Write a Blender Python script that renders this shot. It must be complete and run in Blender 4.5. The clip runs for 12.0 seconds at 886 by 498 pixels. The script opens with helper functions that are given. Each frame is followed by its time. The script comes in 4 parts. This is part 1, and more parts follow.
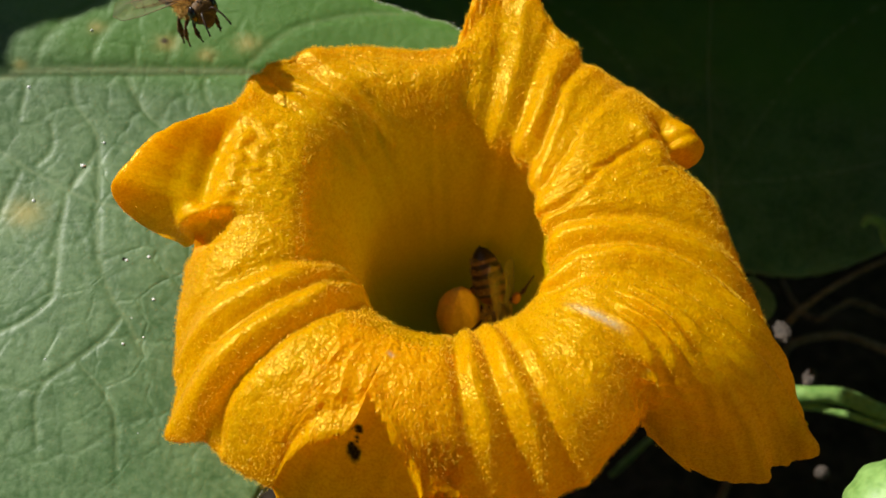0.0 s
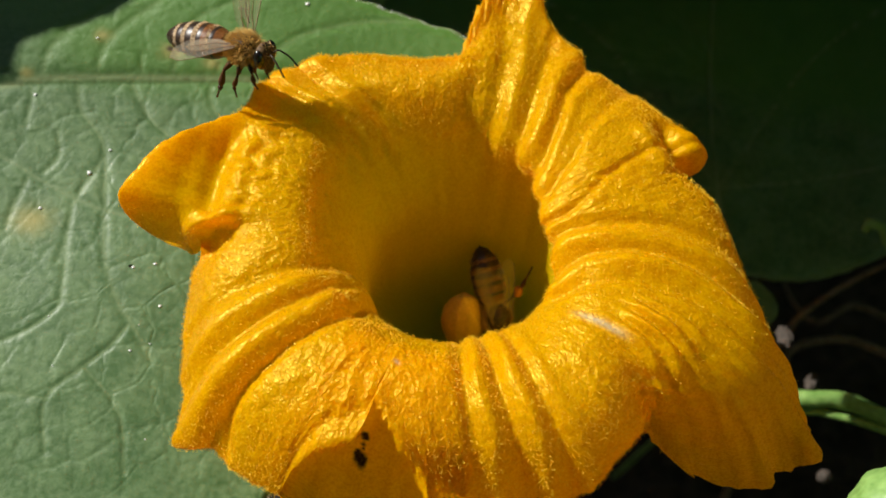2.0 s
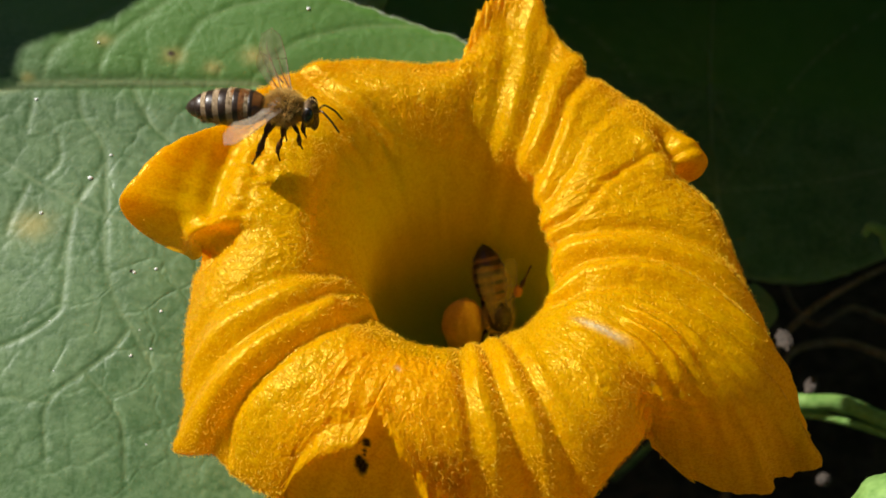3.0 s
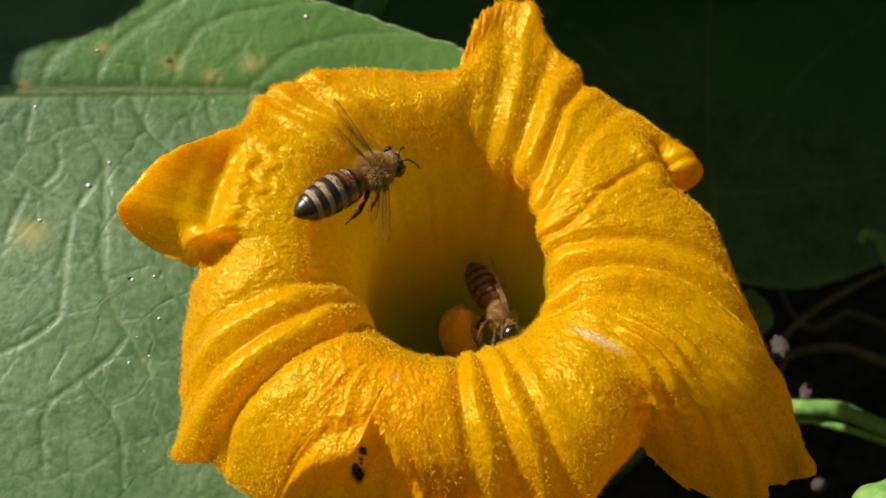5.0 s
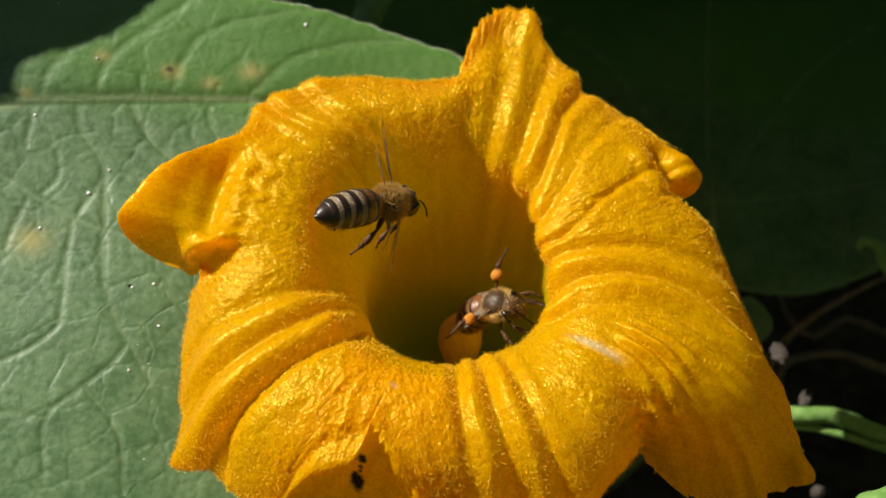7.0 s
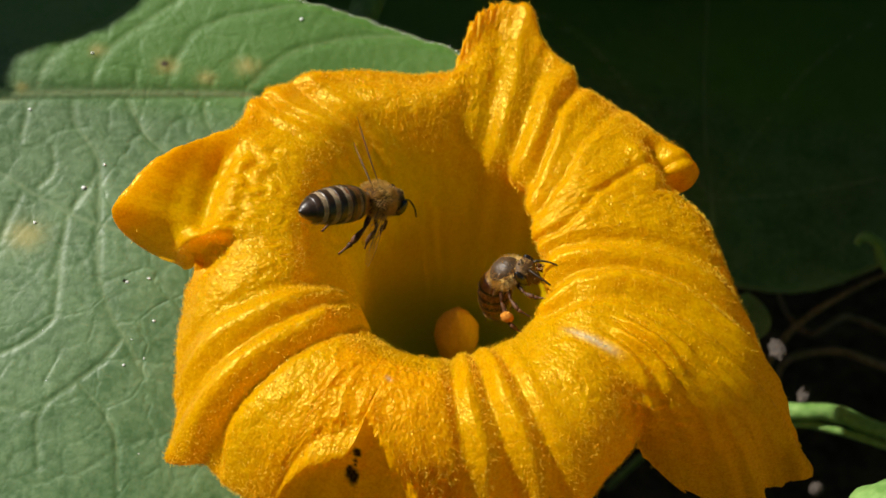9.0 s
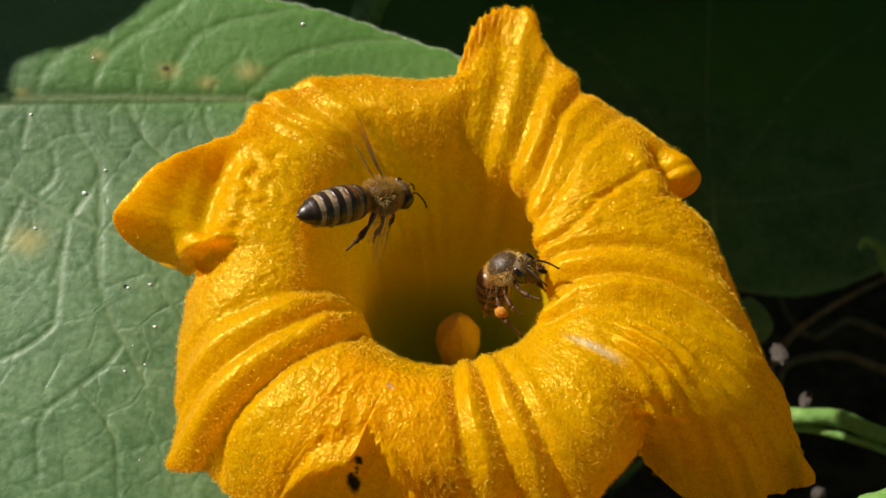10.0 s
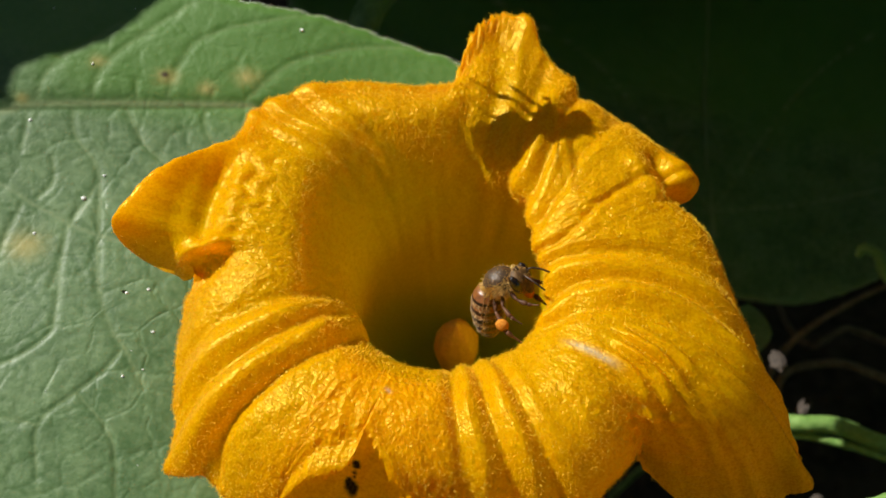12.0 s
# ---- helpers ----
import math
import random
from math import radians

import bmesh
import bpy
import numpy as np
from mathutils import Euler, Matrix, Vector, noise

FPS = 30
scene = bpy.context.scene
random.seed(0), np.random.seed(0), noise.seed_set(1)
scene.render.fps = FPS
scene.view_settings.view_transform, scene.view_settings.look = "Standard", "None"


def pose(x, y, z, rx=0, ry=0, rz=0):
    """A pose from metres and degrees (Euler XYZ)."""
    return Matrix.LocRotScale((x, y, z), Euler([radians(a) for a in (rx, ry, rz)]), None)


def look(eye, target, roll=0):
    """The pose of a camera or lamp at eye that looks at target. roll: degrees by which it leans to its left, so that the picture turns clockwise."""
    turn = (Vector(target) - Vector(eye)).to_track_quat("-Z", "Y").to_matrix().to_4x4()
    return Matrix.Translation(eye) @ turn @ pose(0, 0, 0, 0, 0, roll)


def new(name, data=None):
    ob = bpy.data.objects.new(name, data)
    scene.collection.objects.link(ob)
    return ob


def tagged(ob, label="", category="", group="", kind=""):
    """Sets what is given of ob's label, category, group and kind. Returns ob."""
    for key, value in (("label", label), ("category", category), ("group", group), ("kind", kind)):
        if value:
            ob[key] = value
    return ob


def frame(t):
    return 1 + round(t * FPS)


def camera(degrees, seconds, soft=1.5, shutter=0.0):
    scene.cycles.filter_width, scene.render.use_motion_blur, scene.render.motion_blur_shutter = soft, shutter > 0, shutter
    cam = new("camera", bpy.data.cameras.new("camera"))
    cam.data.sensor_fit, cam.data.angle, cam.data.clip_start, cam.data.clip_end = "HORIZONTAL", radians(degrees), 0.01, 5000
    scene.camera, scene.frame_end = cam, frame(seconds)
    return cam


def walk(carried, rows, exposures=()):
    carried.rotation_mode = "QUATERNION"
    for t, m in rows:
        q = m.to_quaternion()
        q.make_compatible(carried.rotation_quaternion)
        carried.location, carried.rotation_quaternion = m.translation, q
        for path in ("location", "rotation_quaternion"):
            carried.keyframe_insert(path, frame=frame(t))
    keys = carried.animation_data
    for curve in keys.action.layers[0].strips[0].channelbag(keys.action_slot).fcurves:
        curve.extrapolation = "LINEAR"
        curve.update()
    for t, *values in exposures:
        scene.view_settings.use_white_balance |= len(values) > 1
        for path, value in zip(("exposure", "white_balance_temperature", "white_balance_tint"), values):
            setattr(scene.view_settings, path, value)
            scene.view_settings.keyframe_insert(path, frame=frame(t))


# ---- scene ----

# camera: hand-held close-up, about 16 cm from the flower
cam = camera(38, 12.0, 1.6, 0.3)
cam.data.dof.use_dof, cam.data.dof.focus_distance, cam.data.dof.aperture_fstop = True, 0.157, 28.0
walk(cam, [
    (0, look((0.00041, -0.10522, 0.26781), (0.00014, -0.00147, 0.14601), -0.21)),
    (0.5, look((0.00013, -0.10461, 0.26808), (-0.00003, -0.00117, 0.14602), -0.23)),
    (1, look((-0.00037, -0.10416, 0.26894), (-0.00045, -0.00100, 0.14664), -0.12)),
    (1.5, look((-0.00063, -0.10475, 0.26865), (-0.00064, -0.00108, 0.14678), -0.22)),
    (2, look((-0.00033, -0.10504, 0.26923), (-0.00051, -0.00138, 0.14735), -0.23)),
    (2.5, look((-0.00064, -0.10449, 0.26931), (-0.00065, -0.00096, 0.14732), -0.16)),
    (3, look((-0.00058, -0.10433, 0.27018), (-0.00061, -0.00098, 0.14803), -0.14)),
    (5, look((-0.00023, -0.10375, 0.27176), (-0.00018, -0.00068, 0.14938), -0.03)),
    (5.5, look((-0.00049, -0.10257, 0.27250), (-0.00022, -0.00003, 0.14967), 0.05)),
    (6, look((0.00000, -0.10280, 0.27260), (0.00000, 0.00000, 0.15000), 0.00)),
    (6.5, look((-0.00052, -0.10360, 0.27215), (-0.00017, -0.00014, 0.15009), 0.03)),
    (7, look((-0.00019, -0.10370, 0.27222), (-0.00009, -0.00014, 0.15026), -0.03)),
    (9, look((0.00051, -0.10424, 0.27087), (0.00046, -0.00031, 0.14922), -0.11)),
    (9.5, look((0.00032, -0.10341, 0.27150), (0.00049, 0.00021, 0.14958), -0.01)),
    (10, look((0.00045, -0.10321, 0.27124), (0.00026, 0.00056, 0.14945), -0.15)),
    (10.5, look((0.00032, -0.10261, 0.27154), (0.00004, 0.00100, 0.14962), -0.24)),
    (11, look((0.00104, -0.10221, 0.27206), (0.00052, 0.00113, 0.14991), -0.21)),
    (11.5, look((0.00099, -0.10253, 0.27181), (0.00062, 0.00121, 0.15000), -0.21)),
    (12, look((0.00061, -0.10396, 0.27083), (0.00048, 0.00091, 0.14999), -0.05)),
])

# ---- light ----
SUN = Vector((-0.665, 0.26, 0.70)).normalized()
world = bpy.data.worlds.new("sky")
scene.world = world
world.use_nodes = True
wn = world.node_tree
sky = wn.nodes.new("ShaderNodeTexSky")
sky.sky_type, sky.sun_disc = "NISHITA", False
sky.sun_elevation = math.asin(SUN.z)
sky.sun_rotation = math.atan2(SUN.x, SUN.y)
wn.links.new(sky.outputs[0], wn.nodes["Background"].inputs[0])
wn.nodes["Background"].inputs[1].default_value = 0.043
sun = new("sun", bpy.data.lights.new("sun", "SUN"))
sun.data.energy, sun.data.angle, sun.data.color = 4.9, radians(0.53), (1.0, 0.95, 0.87)
sun.matrix_world = look(SUN * 2, (0, 0, 0))
scene.view_settings.exposure = 0.71

# ---- materials ----
def socket(node, name, value):
    node.inputs[name].default_value = value


def material(name, dark, light, grain=400.0, rough=0.5, bump=0.3, bump_size=0.0002, spec=0.5, sheen=0.0,
             translucent=0.0, glow_through=None, coat=0.0, metal=0.0, fine=3.0, space="Object"):
    """A surface of two colours mixed by coarse and fine noise, with relief and gloss that vary with it."""
    m = bpy.data.materials.new(name)
    m.use_nodes = True
    nt = m.node_tree
    N, L = nt.nodes, nt.links
    bsdf = N["Principled BSDF"]
    tc = N.new("ShaderNodeTexCoord")
    n1, n2 = N.new("ShaderNodeTexNoise"), N.new("ShaderNodeTexNoise")
    socket(n1, "Scale", grain), socket(n1, "Detail", 5.0)
    socket(n2, "Scale", grain * fine), socket(n2, "Detail", 3.0)
    for n in (n1, n2):
        L.new(tc.outputs[space], n.inputs["Vector"])
    add = N.new("ShaderNodeMath")
    add.operation = "ADD"
    L.new(n1.outputs[0], add.inputs[0]), L.new(n2.outputs[0], add.inputs[1])
    ramp = N.new("ShaderNodeMapRange")
    socket(ramp, "From Min", 0.75), socket(ramp, "From Max", 1.25)
    L.new(add.outputs[0], ramp.inputs["Value"])
    mix = N.new("ShaderNodeMix")
    mix.data_type = "RGBA"
    mix.inputs[6].default_value, mix.inputs[7].default_value = (*dark, 1), (*light, 1)
    L.new(ramp.outputs[0], mix.inputs[0])
    L.new(mix.outputs[2], bsdf.inputs["Base Color"])
    rr = N.new("ShaderNodeMapRange")
    socket(rr, "To Min", rough * 0.8), socket(rr, "To Max", min(1.0, rough * 1.25))
    L.new(n2.outputs[0], rr.inputs["Value"])
    L.new(rr.outputs[0], bsdf.inputs["Roughness"])
    socket(bsdf, "Specular IOR Level", spec), socket(bsdf, "Sheen Weight", sheen)
    socket(bsdf, "Coat Weight", coat), socket(bsdf, "Metallic", metal)
    bp = N.new("ShaderNodeBump")
    socket(bp, "Strength", bump), socket(bp, "Distance", bump_size)
    L.new(add.outputs[0], bp.inputs["Height"])
    L.new(bp.outputs[0], bsdf.inputs["Normal"])
    if translucent:
        tr = N.new("ShaderNodeBsdfTranslucent")
        if glow_through:
            tr.inputs[0].default_value = (*glow_through, 1)
        else:
            L.new(mix.outputs[2], tr.inputs[0])
        L.new(bp.outputs[0], tr.inputs["Normal"])
        ms = N.new("ShaderNodeMixShader")
        socket(ms, 0, translucent)
        L.new(bsdf.outputs[0], ms.inputs[1]), L.new(tr.outputs[0], ms.inputs[2])
        L.new(ms.outputs[0], N["Material Output"].inputs[0])
    return m


def tint_by(m, attribute, colour):
    """Mix colour into the base of m where the mesh attribute (0..1) asks for it."""
    nt = m.node_tree
    N, L = nt.nodes, nt.links
    base = N["Principled BSDF"].inputs["Base Color"]
    old = base.links[0].from_socket
    at = N.new("ShaderNodeAttribute")
    at.attribute_name = attribute
    mix = N.new("ShaderNodeMix")
    mix.data_type = "RGBA"
    mix.inputs[7].default_value = (*colour, 1)
    L.new(at.outputs["Fac"], mix.inputs[0])
    L.new(old, mix.inputs[6])
    for link in list(old.links):
        if link.to_node != mix:
            L.new(mix.outputs[2], link.to_socket)
    return m


PETAL = material("petal", (0.85, 0.405, 0.0), (0.965, 0.555, 0.0), 1000, 0.27, 0.55, 0.00010, 0.80, 0.0, 0.60, fine=3.0)
socket(PETAL.node_tree.nodes["Principled BSDF"], "Specular Tint", (1.0, 0.78, 0.10, 1))


def papillae(m, scale, depth):
    """Fine velvet of rounded cells, as strong as the mesh attribute "velvet" asks."""
    N, L = m.node_tree.nodes, m.node_tree.links
    bsdf = N["Principled BSDF"]
    tc, at = N.new("ShaderNodeTexCoord"), N.new("ShaderNodeAttribute")
    at.attribute_name = "velvet"
    total = None
    for k, share in ((1.0, 1.0), (2.1, 0.45)):
        vo, mul = N.new("ShaderNodeTexVoronoi"), N.new("ShaderNodeMath")
        socket(vo, "Scale", scale * k), socket(vo, "Randomness", 0.9)
        mul.operation = "MULTIPLY"
        mul.inputs[1].default_value = -share
        L.new(tc.outputs["Object"], vo.inputs["Vector"]), L.new(vo.outputs["Distance"], mul.inputs[0])
        if total is not None:
            both = N.new("ShaderNodeMath")
            L.new(total, both.inputs[0]), L.new(mul.outputs[0], both.inputs[1])
            total = both.outputs[0]
        else:
            total = mul.outputs[0]
    gain, bp = N.new("ShaderNodeMath"), N.new("ShaderNodeBump")
    gain.operation = "MULTIPLY"
    L.new(total, gain.inputs[0]), L.new(at.outputs["Fac"], gain.inputs[1])
    socket(bp, "Strength", 0.8), socket(bp, "Distance", depth)
    L.new(gain.outputs[0], bp.inputs["Height"])
    L.new(bsdf.inputs["Normal"].links[0].from_socket, bp.inputs["Normal"])
    L.new(bp.outputs[0], bsdf.inputs["Normal"])


papillae(PETAL, 2300.0, 0.00010)
tint_by(PETAL, "throat", (0.86, 0.62, 0.004))
tint_by(PETAL, "base", (0.50, 0.44, 0.02))
tint_by(PETAL, "scar", (0.86, 0.72, 0.44))
tint_by(PETAL, "bite", (0.03, 0.015, 0.008))
HAIR = material("petal_hair", (0.95, 0.66, 0.015), (0.98, 0.78, 0.08), 900, 0.4, 0.0, spec=0.15, translucent=0.5)
STAMEN = material("stamen", (0.62, 0.37, 0.045), (0.78, 0.50, 0.09), 1500, 0.7, 0.6, 0.0002, 0.2)
LEAF = material("leaf", (0.055, 0.117, 0.035), (0.115, 0.190, 0.075), 160, 0.48, 0.25, 0.0002, 0.40, 0.0, 0.05,
                glow_through=(0.10, 0.22, 0.02), fine=7)


def areoles(m, scale, darken, depth):
    """A net of fine sunken veins round small fields."""
    N, L = m.node_tree.nodes, m.node_tree.links
    bsdf = N["Principled BSDF"]
    tc, wob, mixv = N.new("ShaderNodeTexCoord"), N.new("ShaderNodeTexNoise"), N.new("ShaderNodeVectorMath")
    socket(wob, "Scale", scale * 0.9), socket(wob, "Detail", 3.0)
    mixv.operation = "MULTIPLY_ADD"
    mixv.inputs[1].default_value = (0.5 / scale,) * 3
    L.new(tc.outputs["Object"], wob.inputs["Vector"]), L.new(wob.outputs["Color"], mixv.inputs[0]), L.new(tc.outputs["Object"], mixv.inputs[2])
    near = []
    for k in (1.0, 2.7):
        vo, mr = N.new("ShaderNodeTexVoronoi"), N.new("ShaderNodeMapRange")
        vo.feature = "DISTANCE_TO_EDGE"
        socket(vo, "Scale", scale * k), socket(mr, "From Max", 0.16)
        L.new(mixv.outputs[0], vo.inputs["Vector"]), L.new(vo.outputs["Distance"], mr.inputs["Value"])
        near.append(mr)
    both = N.new("ShaderNodeMath")
    both.operation = "MULTIPLY_ADD"
    both.inputs[1].default_value = 0.35
    L.new(near[1].outputs[0], both.inputs[0]), L.new(near[0].outputs[0], both.inputs[2])
    base = bsdf.inputs["Base Color"]
    old = base.links[0].from_socket
    mul, rng2 = N.new("ShaderNodeMix"), N.new("ShaderNodeMapRange")
    mul.data_type, mul.blend_type = "RGBA", "MULTIPLY"
    mul.inputs[0].default_value = 1.0
    socket(rng2, "To Min", darken), socket(rng2, "From Max", 1.35)
    L.new(both.outputs[0], rng2.inputs["Value"])
    L.new(old, mul.inputs[6]), L.new(rng2.outputs[0], mul.inputs[7]), L.new(mul.outputs[2], base)
    bp = N.new("ShaderNodeBump")
    socket(bp, "Strength", 0.28), socket(bp, "Distance", depth)
    L.new(both.outputs[0], bp.inputs["Height"])
    L.new(bsdf.inputs["Normal"].links[0].from_socket, bp.inputs["Normal"])
    L.new(bp.outputs[0], bsdf.inputs["Normal"])


areoles(LEAF, 210.0, 0.90, 0.00008)
# greener upper part: its weaker sheen, from the blade's tilt, put into the colour
tint_by(LEAF, "low_sheen", (0.072, 0.172, 0.020))
tint_by(LEAF, "vein", (0.23, 0.29, 0.13))
tint_by(LEAF, "blemish", (0.30, 0.27, 0.08))
tint_by(LEAF, "hole", (0.05, 0.03, 0.015))
STEM = material("stem", (0.10, 0.20, 0.04), (0.20, 0.33, 0.09), 300, 0.5, 0.4, 0.0003)
TWIG = material("twig", (0.06, 0.035, 0.02), (0.16, 0.11, 0.07), 500, 0.8, 0.7, 0.0004)
# dry brown litter, darkened in colour to stand in for the shade it lies in
SHADED_DRY = material("shaded_dry_leaf", (0.020, 0.014, 0.009), (0.046, 0.034, 0.025), 300, 0.8, 0.6, 0.0004)
SOIL = material("soil", (0.012, 0.009, 0.006), (0.045, 0.032, 0.022), 90, 0.95, 1.0, 0.004, 0.1)
SPECK = material("dust", (0.6, 0.62, 0.6), (0.8, 0.8, 0.78), 900, 0.3, 0.0)

CHITIN = material("chitin", (0.012, 0.007, 0.004), (0.035, 0.018, 0.009), 900, 0.36, 0.3, 0.00008, 0.45)
AMBER = material("amber_chitin", (0.10, 0.035, 0.008), (0.21, 0.08, 0.019), 900, 0.35, 0.3, 0.00008, 0.5)
# darker amber copy of the pale band, with the throat's shade in its colour
SHADED_BAND = material("shaded_band", (0.13, 0.062, 0.020), (0.23, 0.12, 0.042), 2500, 0.6, 0.8, 0.0001, 0.3)
BAND = material("pale_band", (0.24, 0.165, 0.09), (0.39, 0.28, 0.16), 2500, 0.7, 0.8, 0.0001, 0.3, 0.2)
FUR = material("fur", (0.62, 0.41, 0.11), (0.84, 0.60, 0.21), 900, 0.6, 0.0, spec=0.1, translucent=0.25)
DOWN = material("pale_down", (0.36, 0.24, 0.11), (0.55, 0.40, 0.21), 900, 0.6, 0.0, spec=0.1, translucent=0.25)
SCUTUM = material("scutum", (0.030, 0.018, 0.009), (0.085, 0.05, 0.022), 1500, 0.42, 0.6, 0.0001, 0.3)
EYE = material("compound_eye", (0.006, 0.004, 0.003), (0.014, 0.009, 0.006), 3000, 0.16, 0.25, 0.00004, 0.7)
FACE = material("face", (0.055, 0.030, 0.010), (0.16, 0.088, 0.032), 1800, 0.6, 0.6, 0.0001, 0.3)
LEG = material("leg", (0.035, 0.014, 0.006), (0.11, 0.045, 0.018), 1400, 0.5, 0.5, 0.0001, 0.2)
POLLEN = material("pollen", (0.46, 0.16, 0.015), (0.60, 0.25, 0.035), 3000, 0.9, 1.0, 0.0002, 0.1)
VEIN = material("wing_vein", (0.12, 0.065, 0.03), (0.22, 0.13, 0.06), 900, 0.4, 0.0)


def membrane():
    m = bpy.data.materials.new("wing_membrane")
    m.use_nodes = True
    N, L = m.node_tree.nodes, m.node_tree.links
    bsdf = N["Principled BSDF"]
    socket(bsdf, "Base Color", (0.62, 0.55, 0.43, 1)), socket(bsdf, "Roughness", 0.24), socket(bsdf, "Specular IOR Level", 0.9)
    clear = N.new("ShaderNodeBsdfTransparent")
    clear.inputs[0].default_value = (0.90, 0.82, 0.66, 1)
    tc, wave, bp = N.new("ShaderNodeTexCoord"), N.new("ShaderNodeTexNoise"), N.new("ShaderNodeBump")
    socket(wave, "Scale", 900.0), socket(bp, "Strength", 0.5), socket(bp, "Distance", 0.0002)
    L.new(tc.outputs["Object"], wave.inputs["Vector"]), L.new(wave.outputs[0], bp.inputs["Height"])
    L.new(bp.outputs[0], bsdf.inputs["Normal"])
    mix = N.new("ShaderNodeMixShader")
    socket(mix, 0, 0.16)
    L.new(clear.outputs[0], mix.inputs[1]), L.new(bsdf.outputs[0], mix.inputs[2])
    L.new(mix.outputs[0], N["Material Output"].inputs[0])
    return m


MEMBRANE = membrane()


# ---- mesh tools ----
def mesh(name, verts, faces, materials, parent=None, label="", attributes=None, slots=None, smooth=True):
    """One mesh object from vertices and faces (metres), under a thing or a part."""
    me = bpy.data.meshes.new(name)
    me.from_pydata(np.asarray(verts).tolist(), [], np.asarray(faces).tolist() if isinstance(faces, np.ndarray) else faces)
    for mt in (materials if isinstance(materials, (list, tuple)) else [materials]):
        me.materials.append(mt)
    if slots is not None:
        me.polygons.foreach_set("material_index", np.asarray(slots, dtype=np.int32))
    me.polygons.foreach_set("use_smooth", np.full(len(me.polygons), smooth))
    for key, values in (attributes or {}).items():
        me.attributes.new(key, "FLOAT", "POINT").data.foreach_set("value", np.asarray(values, dtype=np.float32))
    me.update()
    ob = new(name, me)
    if parent is not None:
        ob.parent = parent
    return tagged(ob, label)


def grid_faces(rows, cols, wrap=False):
    i = np.arange(rows - 1)[:, None]
    j = np.arange(cols if wrap else cols - 1)[None, :]
    k = (j + 1) % cols
    return np.stack([i * cols + j, i * cols + k, (i + 1) * cols + k, (i + 1) * cols + j], -1).reshape(-1, 4)


def spline(points, steps):
    """A Catmull-Rom curve through points, with steps samples from one to the next. Points may be whole arrays."""
    p = np.asarray(points, float)
    p = np.concatenate([[2 * p[0] - p[1]], p, [2 * p[-1] - p[-2]]])
    out = []
    for k in range(1, len(p) - 2):
        for u in np.arange(steps) / steps:
            a, b, c, d = p[k - 1], p[k], p[k + 1], p[k + 2]
            out.append(0.5 * (2 * b + (c - a) * u + (2 * a - 5 * b + 4 * c - d) * u * u + (3 * b - a - 3 * c + d) * u ** 3))
    out.append(p[-2])
    return np.array(out)


def round_table(table, angles):
    """Smooth closed interpolation of rows (degrees, value...) at the given degrees."""
    t = np.array(table, float)
    t = t[np.argsort(t[:, 0])]
    x = np.concatenate([t[:, 0] - 360, t[:, 0], t[:, 0] + 360])
    return [np.interp(angles, x, np.tile(t[:, c], 3)) for c in range(1, t.shape[1])]


def tube(path, radii, sides=10):
    """Vertices and faces of a round tube along path, closed at both ends."""
    p = np.asarray(path, float)
    r = np.broadcast_to(np.asarray(radii, float), (len(p),))
    d = np.gradient(p, axis=0)
    d /= np.linalg.norm(d, axis=1)[:, None] + 1e-12
    ref = np.array([0.31, 0.17, 0.93])
    a = np.cross(d, ref)
    a /= np.linalg.norm(a, axis=1)[:, None] + 1e-12
    b = np.cross(d, a)
    w = np.linspace(0, 2 * np.pi, sides, endpoint=False)
    v = p[:, None] + r[:, None, None] * (np.cos(w)[None, :, None] * a[:, None] + np.sin(w)[None, :, None] * b[:, None])
    f = grid_faces(len(p), sides, True).tolist()
    f += [list(range(sides))[::-1], list(range((len(p) - 1) * sides, len(p) * sides))]
    return v.reshape(-1, 3), f


def ball(centre, radii, rings=16, sides=24, lumps=0.0, shape=None, seed=0):
    """Vertices and faces of a shaped ellipsoid with its poles on the x axis; shape(u) scales the section from front to back."""
    u = np.linspace(0, np.pi, rings + 1)[:, None]
    w = np.linspace(0, 2 * np.pi, sides, endpoint=False)[None, :]
    k = shape(np.cos(u)) if shape else 1.0
    x, y, z = np.cos(u) + 0 * w, np.sin(u) * np.cos(w) * k, np.sin(u) * np.sin(w) * k
    v = np.stack([x, y, z], -1).reshape(-1, 3)
    if lumps:
        v *= np.array([1 + lumps * noise.noise(Vector(q * 2.3) + Vector((seed, 0, 0))) for q in v])[:, None]
    return v * np.array(radii) + np.array(centre), grid_faces(rings + 1, sides, True)


def spikes(points, ways, lengths, width):
    """Fine three-sided hairs."""
    p, d = np.asarray(points), np.asarray(ways)
    d = d / (np.linalg.norm(d, axis=1)[:, None] + 1e-12)
    a = np.cross(d, np.array([0.3, 0.5, 0.81]))
    a /= np.linalg.norm(a, axis=1)[:, None] + 1e-12
    b = np.cross(d, a)
    n = len(p)
    v = np.empty((n, 4, 3))
    for k in range(3):
        w = 2 * np.pi * k / 3
        v[:, k] = p + width * (np.cos(w) * a + np.sin(w) * b)
    v[:, 3] = p + d * np.asarray(lengths)[:, None]
    base = np.arange(n)[:, None] * 4
    f = np.concatenate([base + np.array([[0, 1, 3]]), base + np.array([[1, 2, 3]]), base + np.array([[2, 0, 3]])])
    return v.reshape(-1, 3), f


